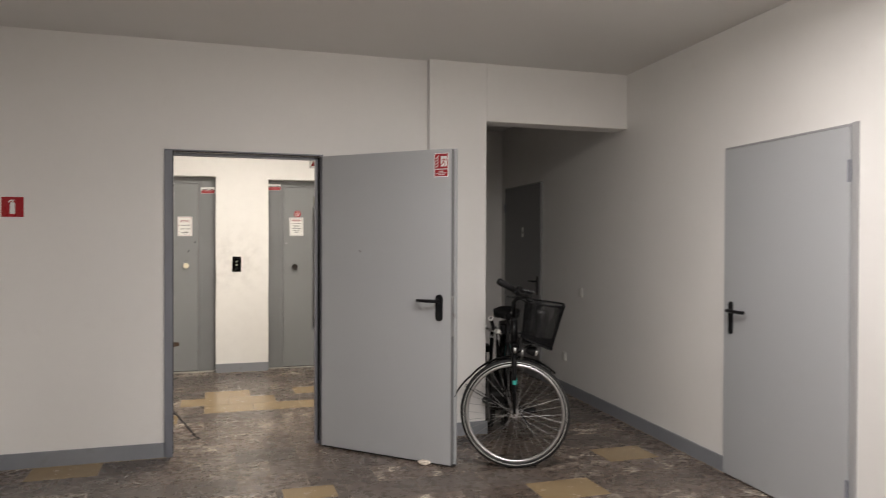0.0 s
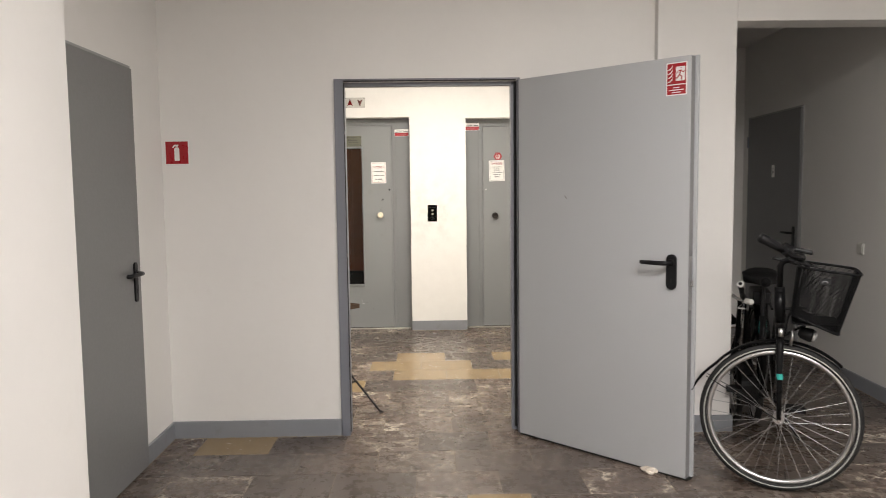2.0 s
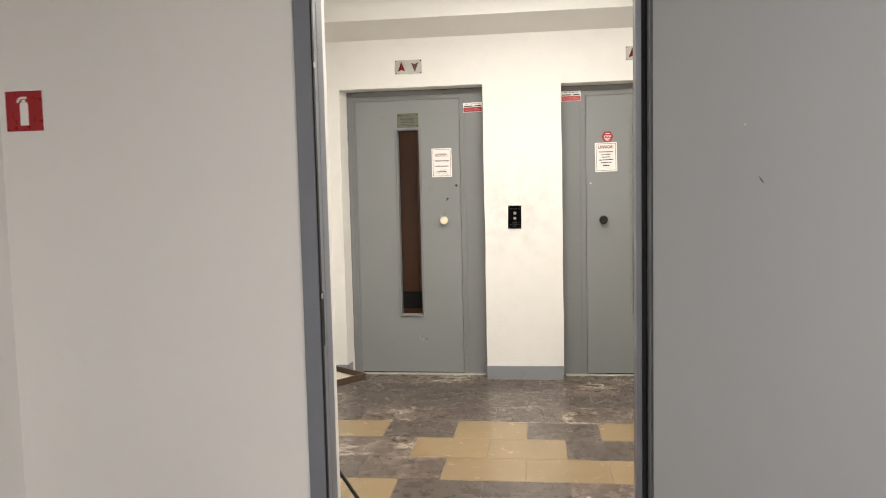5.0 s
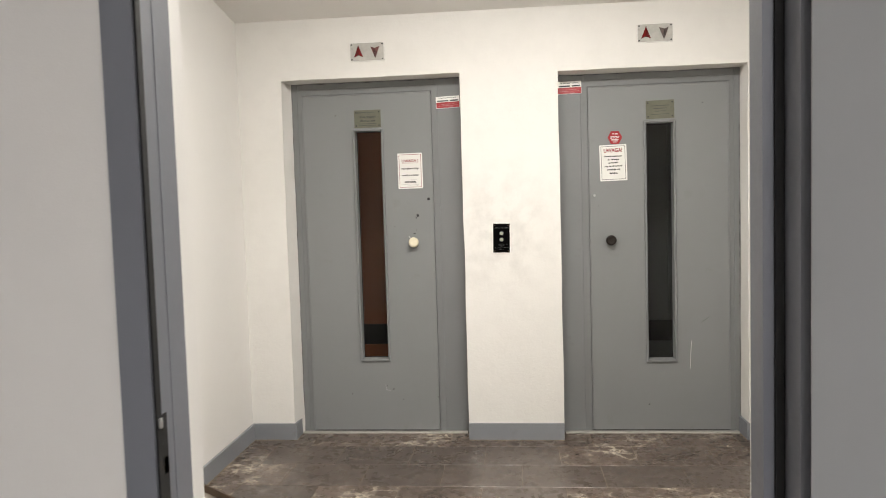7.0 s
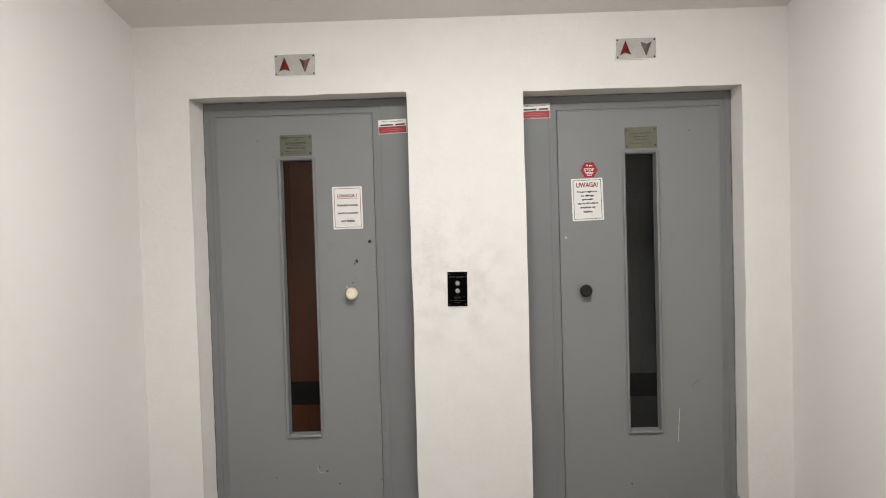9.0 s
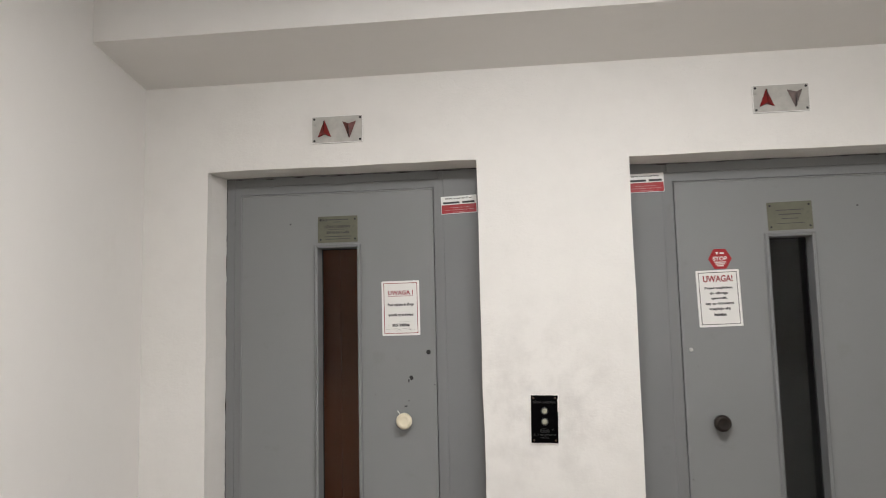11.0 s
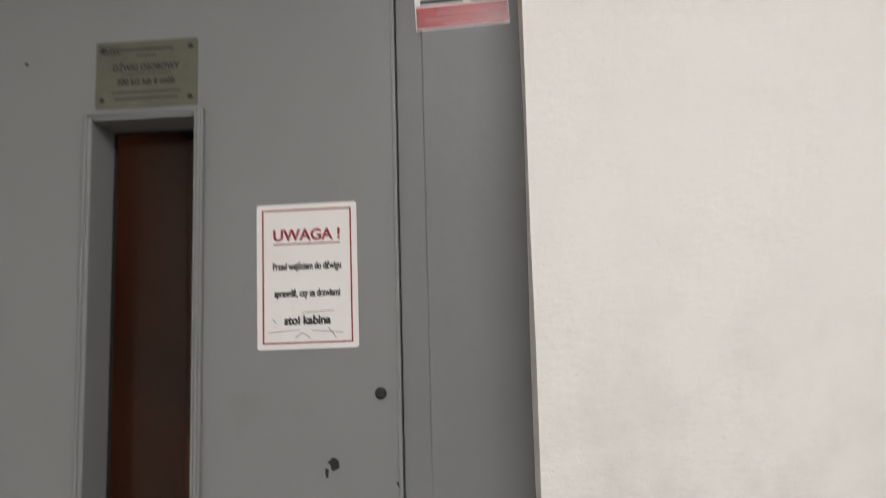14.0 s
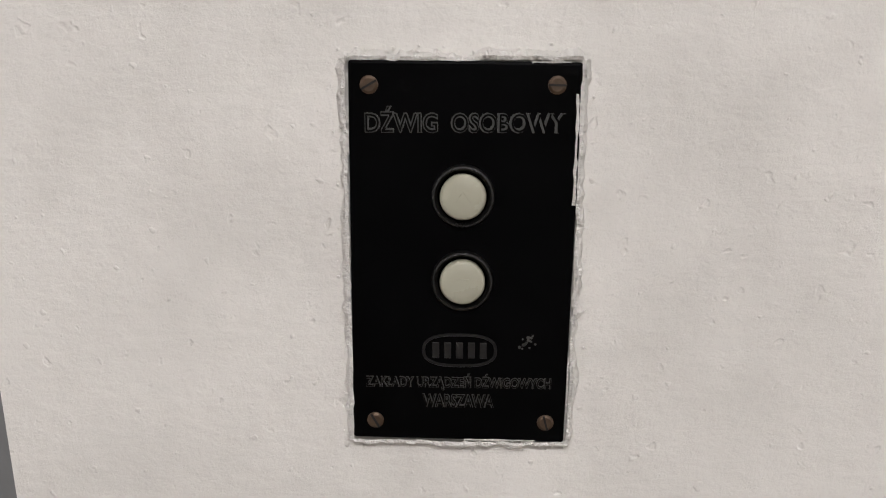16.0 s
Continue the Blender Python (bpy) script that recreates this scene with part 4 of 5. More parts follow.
def service_sticker(x0, x1, z0, z1, tilt):
    cx, cz, w, h = (x0 + x1) / 2, (z0 + z1) / 2, x1 - x0, z1 - z0
    t = thing("service_sticker", pose(cx, DOOR_Y + 0.004, cz, 0, tilt, 0), "red and white lift service sticker on the frame", "sticker", "service stickers")
    part("sheet", one_box(-w / 2, w / 2, -0.0035, -0.0022, -h / 2, h / 2), SIGN_WHITE, t)
    part("red_field", one_box(-w / 2 + 0.002, w / 2 - 0.002, -0.0042, -0.0032, -h / 2 + 0.002, 0.001), SIGN_RED, t)
    lettering("text_line", "Dźwig konserwuje firma", INK, t, 0, h * 0.36, w * 0.74, h * 0.13, -0.0035, 0.0005, 0.02)
    for a, b in ((-0.44, 0.02), (0.10, 0.44)):
        part("brand_bar", one_box(a * w, b * w, -0.0042, -0.0033, h * 0.07, h * 0.18), INK, t)
    for k, ww in enumerate((0.56, 0.80, 0.42)):
        part("text_line", one_box(-ww * w / 2, ww * w / 2, -0.0048, -0.0041, -h * (0.172 + 0.125 * k), -h * (0.157 + 0.125 * k)), STICKER_PRINT, t)


service_sticker(-0.347, -0.206, 1.969, 2.039, -2.0)
service_sticker(0.372, 0.512, 2.021, 2.094, -1.0)

# screws, chips and marks on the lift leaves
for d, cx, x, z, r in ((lift_1, c1, -0.409, 1.431, 0.0085), (lift_2, c2, 0.577, 1.422, 0.0075)):
    part("bolt", turned([(r, 0.0), (r, -0.002), (r * 0.6, -0.004)], 16, pose(x - cx, 0, z)), CHIP if r > 0.008 else ALLOY, d)
rng = random.Random(5)


def blotch(d, cx, x, z, r, material, squash=1.0):
    pts = []
    n = 11
    for i in range(n):
        a = 2 * math.pi * i / n
        rr = r * rng.uniform(0.5, 1.25)
        pts.append((x - cx + rr * math.cos(a) * squash, z + rr * math.sin(a)))
    part("paint_chip", prism(bmesh.new(), pts, -0.0012, 0.0002), material, d)


for x, z, r, q in ((-0.478, 1.333, 0.008, 1.0), (-0.488, 1.322, 0.007, 0.6), (-0.386, 1.306, 0.004, 0.8), (-0.50, 1.225, 0.003, 2.0), (-0.488, 1.246, 0.0022, 1.6), (-0.62, 1.27, 0.002, 1.0), (-0.385, 0.40, 0.004, 0.7), (-0.386, 0.62, 0.003, 0.7), (-0.387, 0.22, 0.005, 0.6), (-0.60, 0.205, 0.004, 1.0), (-0.66, 0.27, 0.004, 1.6), (-0.70, 0.29, 0.003, 1.0), (-0.92, 0.24, 0.003, 1.0), (-0.96, 1.95, 0.003, 1.0)):
    blotch(lift_1, c1, x, z, r, CHIP, q)
for x, z, r, q in ((0.56, 0.95, 0.002, 1.0), (0.88, 0.17, 0.004, 1.0), (1.20, 1.94, 0.003, 1.0), (0.60, 1.36, 0.002, 1.0)):
    blotch(lift_2, c2, x, z, r, CHIP, q)
part("scratch", rod([(-0.525 - c1, -0.0006, 1.196), (-0.535 - c1, -0.0006, 1.208)], 0.0018, 5), SIGN_WHITE, lift_1)
part("scratch", rod([(1.128 - c2, -0.0004, 0.55), (1.122 - c2, -0.0004, 0.47), (1.118 - c2, -0.0004, 0.38)], 0.0012, 5), SIGN_WHITE, lift_2)
part("scratch", rod([(1.19 - c2, -0.0004, 0.66), (1.23 - c2, -0.0004, 0.69)], 0.0012, 5), GLINT_AND_MARK_GREY, lift_2)
part("scratch", rod([(-0.71 - c1, -0.0004, 0.30), (-0.705 - c1, -0.0004, 0.265), (-0.68 - c1, -0.0004, 0.262)], 0.0012, 5), ALLOY, lift_1)

for n in NICHE:
    t = thing("door_sill", pose((n[0] + n[1]) / 2, DOOR_Y - 0.07, 0), "worn metal sill strip under the lift door", "sill", "lift sills")
    w = (n[1] - n[0]) / 2 - 0.016
    part("strip", one_box(-w, w, 0.035, 0.075, 0.0, 0.009, 0.003), WORN_ALU, t)
    # black strip behind the sill, under the leaf's foot
    part("stone_step", one_box(-w - 0.004, w + 0.004, 0.076, 0.20, 0.0, 0.006, 0.001), GASKET, t)


def arrow_panel(x0, x1, z0, z1, down_mat, tilt):
    cx, cz, w, h = (x0 + x1) / 2, (z0 + z1) / 2, x1 - x0, z1 - z0
    t = thing("lift_indicator", pose(cx, LIFT_Y, cz, 0, tilt, 0), "worn metal lift indicator plate with red arrows", "indicator", "lift indicators")
    part("plate", prism(bmesh.new(), rounded(w, h, 0.003, 3), -0.004, 0.0), WORN_ALU, t)
    part("rim", ring_flat(w / 2, h / 2, 0.003, -0.0052), SIGN_WHITE, t)
    up = [(0.0, 0.038), (0.027, -0.030), (0.006, -0.022), (0.0, -0.020), (-0.006, -0.022), (-0.027, -0.030)]
    for x, s, mat_ in ((-0.050, 1, ARROW_RED), (0.048, -1, down_mat)):
        bm = bmesh.new()
        base = [bm.verts.new((x + px, -0.0055, s * pz)) for px, pz in up]
        ridge_a, ridge_b = bm.verts.new((x, -0.020, s * 0.030)), bm.verts.new((x, -0.020, s * -0.016))
        n = len(base)
        bm.faces.new(base)
        bm.faces.new((base[0], base[1], ridge_b, ridge_a)), bm.faces.new((base[0], ridge_a, ridge_b, base[5]))
        bm.faces.new((base[1], base[2], ridge_b)), bm.faces.new((base[2], base[3], ridge_b)), bm.faces.new((base[3], base[4], ridge_b)), bm.faces.new((base[4], base[5], ridge_b))
        bmesh.ops.recalc_face_normals(bm, faces=bm.faces)
        part("arrow", bm, mat_, t, "red plastic arrow pointing up" if s > 0 else "faded plastic arrow pointing down")
    for sx in (-1, 1):
        for sz in (-1, 1):
            screw(t, sx * (w / 2 - 0.011), sz * (h / 2 - 0.011), -0.004, 0.0045, INK, 15 * sz)


arrow_panel(-0.827, -0.625, 2.239, 2.346, ARROW_DULL, 0.0)
arrow_panel(0.811, 1.008, 2.267, 2.370, ARROW_GREY, 0.0)


def call_panel(x0, x1, z0, z1):
    cx, cz, w, h = (x0 + x1) / 2, (z0 + z1) / 2, x1 - x0, z1 - z0
    t = thing("call_panel", pose(cx, LIFT_Y, cz, 0, 0.7, 0), "black lift call panel with two ivory buttons", "call panel")
    y = -0.004
    part("plate", one_box(-w / 2, w / 2, y, 0.012, -h / 2, h / 2, 0.0012, m=pose(0, 0, 0, 0, 0.6, 0)), PANEL_BLACK, t)
    for name, words, x, z, ww, hh in (("title", "DŹWIG  OSOBOWY", 0.001, 0.0605, 0.083, 0.0110), ("text_line", "ZAKŁADY URZĄDZEŃ DŹWIGOWYCH", -0.001, -0.0555, 0.083, 0.0080), ("text_line", "WARSZAWA", -0.001, -0.0645, 0.032, 0.0064)):
        # grey under-layer paints the light caught on the raised letters' edges
        line = lettering(name, words, GLINT_AND_MARK_GREY, t, x, z, ww, hh, y + 0.0001, 0.0006, 0.045)
        lettering("letter_face", words, PANEL_BLACK, line, x, z, ww - hh * 0.05, hh * 0.95, y - 0.0003, 0.0004, -0.006)
    logo_oval(t, -0.0005, -0.0405, 0.032, 0.0145, y, LOGO_BLACK)
    for dz in (0.0285, -0.0085):
        collar = part("button_collar", turned([(0.0135, y), (0.0135, y - 0.0010), (0.0129, y - 0.0020), (0.0121, y - 0.0021), (0.0113, y - 0.0010), (0.0105, y + 0.0006)], 36, pose(0.0005, 0, dz)), COLLAR, t, smooth=False)
        part("button", turned([(0.0098, y + 0.001), (0.0098, y - 0.0028), (0.0094, y - 0.0038), (0.0084, y - 0.0044), (0.004, y - 0.0046)], 36, pose(0.0005, 0, dz)), BUTTON, t, "ivory round push button", smooth=True)
        s = 1 if dz > 0 else -1
        part("arrow_mark", prism(bmesh.new(), [(-0.003, -0.002 * s), (0.003, -0.002 * s), (0.0, 0.0028 * s)], y - 0.0049, y - 0.0044, pose(0.0005, 0, dz)), BUTTON, collar)
    for sx, sz, ang in ((-1, 1, -30), (1, 1, 2), (-1, -1, 60), (1, -1, 75)):
        screw(t, sx * (w / 2 - 0.0095), sz * (h / 2 - 0.0095), y, 0.0038, SCREW_RUST, ang)
    bm = bmesh.new()
    for i in range(16):
        x, z, r = 0.0295 + rng.gauss(0, 0.0016), -0.036 + rng.gauss(0, 0.0022), rng.uniform(0.0003, 0.0009)
        prism(bm, circle(r, 5, x, z, rng.random()), y - 0.0002, y + 0.0001)
    part("scuff", bm, GLINT_AND_MARK_GREY, t)
    # old wall paint smeared over the plate's edges
    for x, z, lw, lh in ((0.0472, 0.048, 0.0016, 0.046), (0.0476, -0.056, 0.0008, 0.026), (-0.0477, 0.056, 0.0007, 0.02), (0.018, -0.0836, 0.032, 0.0008), (0.036, 0.0836, 0.016, 0.0009)):
        n = 14
        side = lh > lw
        pts = []
        for i in range(n):
            f = i / (n - 1) - 0.5
            pts.append((x - lw * rng.uniform(0.1, 0.6), z + f * lh) if side else (x + f * lw, z - lh * rng.uniform(0.1, 0.6)))
        for i in range(n):
            f = 0.5 - i / (n - 1)
            pts.append((x + lw * rng.uniform(0.1, 0.6), z + f * lh) if side else (x + f * lw, z + lh * rng.uniform(0.1, 0.6)))
        part("paint_smear", prism(bmesh.new(), pts, y - 0.0004, y + 0.0002), FILLER, t)
    # ragged filler round the plate
    bm = bmesh.new()
    for (ax, az), (bx, bz), nx, nz in (((-1, -1), (-1, 1), -1, 0), ((1, -1), (1, 1), 1, 0), ((-1, 1), (1, 1), 0, 1), ((-1, -1), (1, -1), 0, -1)):
        steps = 46
        prev = None
        for i in range(steps + 1):
            f = i / steps
            x, z = (ax + (bx - ax) * f) * (w / 2 + 0.0008), (az + (bz - az) * f) * (h / 2 + 0.0008)
            wave = noise.noise(Vector((x * 160, z * 160, 3.0)))
            inn, out = -0.0005 + 0.0007 * wave + rng.uniform(-0.0003, 0.0003), 0.0042 + 0.0020 * wave + rng.uniform(-0.0008, 0.0008)
            top = 0.0046 + 0.0014 * wave + rng.uniform(-0.0005, 0.0005)
            row = [bm.verts.new((x + nx * inn, -0.0042, z + nz * inn)), bm.verts.new((x + nx * (inn + 0.0015), -top, z + nz * (inn + 0.0015))),
                   bm.verts.new((x + nx * (inn + out * 0.7), -top * 0.62, z + nz * (inn + out * 0.7))), bm.verts.new((x + nx * (inn + out), 0.0012, z + nz * (inn + out)))]
            if prev:
                for k in range(3):
                    bm.faces.new((prev[k], prev[k + 1], row[k + 1], row[k]))
            prev = row
    bmesh.ops.recalc_face_normals(bm, faces=bm.faces)
    part("filler_edge", bm, FILLER, t, "ragged white plaster filler round the plate")
    bm = bmesh.new()
    for i in range(90):
        along, off = rng.uniform(-1, 1), rng.uniform(0.001, 0.007)
        sx, sz = rng.choice(((-1, 0), (1, 0), (0, 1), (0, -1)))
        x, z = (sx * (w / 2 + off), along * h / 2) if sx else (along * w / 2, sz * (h / 2 + off))
        r = rng.uniform(0.0003, 0.0011)
        lump = bmesh.ops.create_icosphere(bm, subdivisions=1, radius=r, matrix=pose(x, -0.0022 + off * 0.25, z, 0, 0, rng.uniform(0, 90)))["verts"]
        for v in lump:
            v.co += noise.noise_vector(v.co * 900) * r * 0.5
    tagged(part("filler_crumbs", bm, FILLER, t), kind="stuff")


call_panel(-0.0225, 0.0735, 1.1065, 1.2745)


# ---- folding tray table behind the door wall ----
def tray_table():
    t = thing("tray_table", pose(-0.465, 0.47, 0, 0, 0, 143.0), "folding table with a rusty rimmed tray top", "table")
    # local x runs along the tray away from the visible corner, local y across it
    L, W, Z, H = 0.56, 0.34, 0.680, 0.024
    part("tray", one_box(0.002, L - 0.002, 0.002, W - 0.002, Z, Z + 0.004), TRAY, t, "dusty beige tray bottom")
    for a in ((0, L, 0, 0.004), (0, L, W - 0.004, W), (0, 0.004, 0.004, W - 0.004), (L - 0.004, L, 0.004, W - 0.004)):
        part("rim", one_box(*a, Z - 0.002, Z + H, 0.001), RUST, t, "rusty steel rim")
    part("leg", rod([(-0.145, -0.040, 0.007), (-0.125, -0.036, 0.010), (-0.105, -0.030, 0.032), (0.034, 0.013, 0.194), (0.45, 0.139, Z - 0.002)], 0.007, 8), BLACK_PLASTIC, t, "dark tubular steel leg", True)
    part("leg", rod([(0.74, 0.262, 0.008), (0.72, 0.262, 0.012), (0.40, 0.29, 0.34), (0.10, 0.325, Z - 0.002)], 0.007, 8), BLACK_PLASTIC, t, smooth=True)
    part("leg", rod([(0.76, 0.05, 0.008), (0.74, 0.05, 0.012), (0.62, 0.05, 0.34), (0.50, 0.05, Z - 0.002)], 0.007, 8), BLACK_PLASTIC, t, smooth=True)
    part("stretcher", rod([(0.034, 0.013, 0.194), (0.060, 0.30, 0.190)], 0.006, 8), BLACK_PLASTIC, t)
    part("stretcher", rod([(0.735, 0.055, 0.05), (0.685, 0.262, 0.05)], 0.005, 8), BLACK_PLASTIC, t)


tray_table()


# ---- bicycles ----
def wheel(parent, m, radius, hub_mat, spokes=36, band=True):
    """A spoked wheel in the local xz plane about the origin."""
    w = part("wheel", rod([(math.cos(2 * math.pi * i / 64) * (radius - 0.019), 0, math.sin(2 * math.pi * i / 64) * (radius - 0.019)) for i in range(64)], 0.0195, 10, closed=True), TYRE, parent, "black tyre on a spoked wheel", True)
    w.matrix_basis = m
    if band:
        for s in (-1, 1):
            part("reflective_band", rod([(math.cos(2 * math.pi * i / 64) * (radius - 0.022), s * 0.0175, math.sin(2 * math.pi * i / 64) * (radius - 0.022)) for i in range(64)], 0.0032, 6, closed=True), REFLECT, w, smooth=True)
    rr = radius - 0.041
    bm = bmesh.new()
    prof = [(rr + 0.008, -0.0125), (rr - 0.008, -0.011), (rr - 0.013, 0.0), (rr - 0.008, 0.011), (rr + 0.008, 0.0125)]
    rings = [[bm.verts.new((r * math.cos(2 * math.pi * k / 64), y, r * math.sin(2 * math.pi * k / 64))) for r, y in prof] for k in range(64)]
    for k in range(64):
        a, b = rings[k], rings[(k + 1) % 64]
        for j in range(5):
            bm.faces.new((a[j], a[(j + 1) % 5], b[(j + 1) % 5], b[j]))
    bmesh.ops.recalc_face_normals(bm, faces=bm.faces)
    part("rim", bm, ALLOY, w, "silver alloy rim", True)
    bm = bmesh.new()
    tube(bm, [(0, -0.05, 0), (0, 0.05, 0)], 0.011, 14)
    for s in (-1, 1):
        tube(bm, [(0, s * 0.030, 0), (0, s * 0.034, 0)], 0.024, 18)
    part("hub", bm, hub_mat, w)
    for i in range(spokes):
        s = 1 if i % 2 else -1
        a = 2 * math.pi * i / spokes
        lead = 0.9 if (i // 2) % 2 else -0.9
        p = (0.021 * math.cos(a + lead), s * 0.032, 0.021 * math.sin(a + lead))
        q = ((rr - 0.012) * math.cos(a), 0, (rr - 0.012) * math.sin(a))
        part("spoke", rod([p, q], 0.00125, 5), SPOKE, w)
    part("valve", rod([((rr - 0.012) * math.cos(-1.45), 0, (rr - 0.012) * math.sin(-1.45)), ((rr - 0.05) * math.cos(-1.45), 0, (rr - 0.05) * math.sin(-1.45))], 0.003, 6), BLACK_PLASTIC, w)
    return w


def city_bicycle():
    # frame: local x forward along the bicycle, z up, rear hub at the origin's x
    R = 0.351
    base = 1.10
    heading = math.degrees(math.atan2(-0.945, -0.325))
    front = Vector((1.613, -0.89, 0.0))
    fwd = Vector((math.cos(radians(heading)), math.sin(radians(heading)), 0))
    t = thing("bicycle", Matrix.Translation(front - fwd * base) @ pose(0, 0, 0, 0, 0, heading), "black city bicycle with a wire front basket and teal decals", "bicycle")
    # steering part, turned across the frame
    head_low, head_top = Vector((base - 0.10, 0, 0.60)), Vector((base - 0.17, 0, 0.80))
    axis = (head_top - head_low).normalized()
    wheel_dir = math.degrees(math.atan2(-0.43, 0.90)) - heading
    wheel_m = pose(base, 0, R, 0, 0, wheel_dir)
    wheel(t, wheel_m, R, ALLOY)
    wheel(t, pose(0, 0, R), R, ALLOY)
    S = pose(base, 0, 0, 0, 0, wheel_dir)   # local x ahead of the wheel, y to its off side
    def sp(x, y, z):
        # the bicycle leans over on its stand
        return tuple(S @ Vector((x + 0.018 * max(0.0, z - 0.40), y, z)))
    fork = part("fork", rod([sp(-0.01, 0, 0.725), sp(-0.01, 0, 0.62)], 0.022, 14), BIKE_BLACK, t, "black fork with teal decal", True)
    for s in (-1, 1):
        part("fork_blade", rod([sp(-0.008, s * 0.030, 0.735), sp(-0.008, s * 0.048, 0.68), sp(-0.004, s * 0.054, 0.52), sp(0.0, s * 0.052, R)], [0.016, 0.017, 0.014, 0.010], 10), BIKE_BLACK, fork, smooth=True)
        part("decal", rod([sp(-0.0045, s * 0.0545, 0.572), sp(-0.0035, s * 0.054, 0.546)], 0.0147, 10), BIKE_TEAL, fork)
        part("axle_nut", rod([sp(0, s * 0.045, R), sp(0, s * 0.072, R)], 0.009, 6), CHROME, fork)
    part("crown", rod([sp(-0.008, -0.042, 0.735), sp(-0.008, 0.042, 0.735)], 0.018, 10), BIKE_BLACK, fork, smooth=True)
    part("steerer", rod([sp(-0.01, 0, 0.725), sp(-0.015, 0.0, 0.80), sp(-0.022, 0, 0.95)], 0.0185, 12), BIKE_BLACK, fork, smooth=True)
    part("collar", rod([sp(-0.012, 0, 0.79), sp(-0.014, 0, 0.825)], 0.0215, 14), BLACK_PLASTIC, fork)
    part("stanchion", rod([sp(-0.006, -0.046, 0.742), sp(-0.006, -0.046, 0.778)], 0.0115, 12), ALLOY, fork, "silver suspension stanchion", True)
    part("collar", rod([sp(-0.019, 0, 0.945), sp(-0.020, 0, 0.965)], 0.022, 14), BLACK_PLASTIC, fork)
    stem = part("handlebar_stem", rod([sp(-0.020, 0, 0.95), sp(-0.022, 0, 1.06), sp(-0.010, 0, 1.085), sp(0.045, 0, 1.10)], 0.0145, 12), BIKE_BLACK, t, smooth=True)
    def hb(x, y, z):
        # the bar has slipped a little round and down on its far side
        return sp(x + (0.02 if y < 0 else 0.45 * y), y, z - 0.06 * y - (0.16 * y if y > 0 else 0))
    bar = part("handlebar", rod([hb(-0.11, -0.255, 1.185), hb(-0.04, -0.22, 1.145), hb(0.0, -0.16, 1.115), hb(0.05, -0.05, 1.105), hb(0.05, 0.05, 1.105), hb(0.0, 0.16, 1.115), hb(-0.04, 0.22, 1.145), hb(-0.11, 0.255, 1.185)], 0.0115, 10), BIKE_BLACK, t, "swept-back black handlebar", True)
    for s in (-1, 1):
        part("grip", rod([hb(-0.130, s * 0.264, 1.197), hb(-0.122, s * 0.261, 1.192), hb(-0.08, s * 0.242, 1.169), hb(-0.04, s * 0.222, 1.147)], [0.017, 0.0215, 0.020, 0.018], 12), BLACK_PLASTIC, bar, "black rubber grip", True)
        part("brake_lever", rod([hb(-0.01, s * 0.195, 1.110), hb(-0.035, s * 0.205, 1.095), hb(-0.075, s * 0.225, 1.105)], 0.005, 8), BLACK_PLASTIC, bar, smooth=True)
        part("brake_clamp", rod([hb(-0.030, s * 0.215, 1.14), hb(-0.01, s * 0.175, 1.12)], 0.019, 10), BLACK_PLASTIC, bar)
    part("display", box(bmesh.new(), -0.04, 0.04, -0.03, 0.03, -0.008, 0.010, 0.006, 2, S @ pose(0.083, -0.02, 1.135, 0, 12, 0)), BLACK_PLASTIC, bar, "black handlebar display")
    for s, d in ((-1, 0.02), (1, 0.05), (-1, 0.09)):
        part("cable", rod([sp(0.0, s * 0.17, 1.11), sp(0.07 + d, s * 0.10, 1.06), sp(0.06, s * 0.04, 0.95), sp(0.02, s * 0.03, 0.82), sp(0.01, s * 0.03, 0.74)], 0.0028, 6), BLACK_PLASTIC, bar, smooth=True)
    # mudguard and brake
    guard = bmesh.new()
    rings = []
    for i in range(29):
        a = radians(46 + (166 - 46) * i / 28)
        r = R + 0.020 + (0.035 * max(0, (i - 22) / 6))
        rings.append([guard.verts.new(S @ Vector((r * math.cos(a) * k[0], k[1], R + r * math.sin(a) * k[0]))) for k in ((0.972, -0.027), (0.992, -0.020), (1.0, 0.0), (0.992, 0.020), (0.972, 0.027))])
    for a, b in zip(rings, rings[1:]):
        for k in range(4):
            guard.faces.new((a[k], a[k + 1], b[k + 1], b[k]))
    bmesh.ops.solidify(guard, geom=guard.faces[:], thickness=0.0018)
    part("mudguard", guard, BIKE_BLACK, t, "black front mudguard", True)
    for s in (-1, 1):
        part("mudguard_stay", rod([sp(0.0, s * 0.06, R), sp((R + 0.015) * math.cos(radians(152)), s * 0.027, R + (R + 0.015) * math.sin(radians(152)))], 0.0022, 6), WIRE, t)
    part("brake", rod([sp(0.035, -0.03, 0.70), sp(0.042, -0.045, 0.755), sp(0.040, 0, 0.79), sp(0.042, 0.045, 0.755), sp(0.035, 0.03, 0.70)], 0.007, 8), ALLOY, t, "silver rim brake", True)
    lamp = part("headlight", turned([(0.012, -0.035), (0.026, -0.02), (0.032, 0.018), (0.030, 0.026)], 20, S @ pose(0.105, -0.03, 0.758, 0, 14, 0) @ Matrix.Rotation(radians(-90), 4, "Z")), BLACK_PLASTIC, t, "black round front lamp", True)
    part("lens", turned([(0.029, 0.0262), (0.026, 0.036), (0.012, 0.044)], 20, S @ pose(0.105, -0.03, 0.758, 0, 14, 0) @ Matrix.Rotation(radians(-90), 4, "Z")), LENS, lamp, "clear silvered lamp lens", smooth=True)
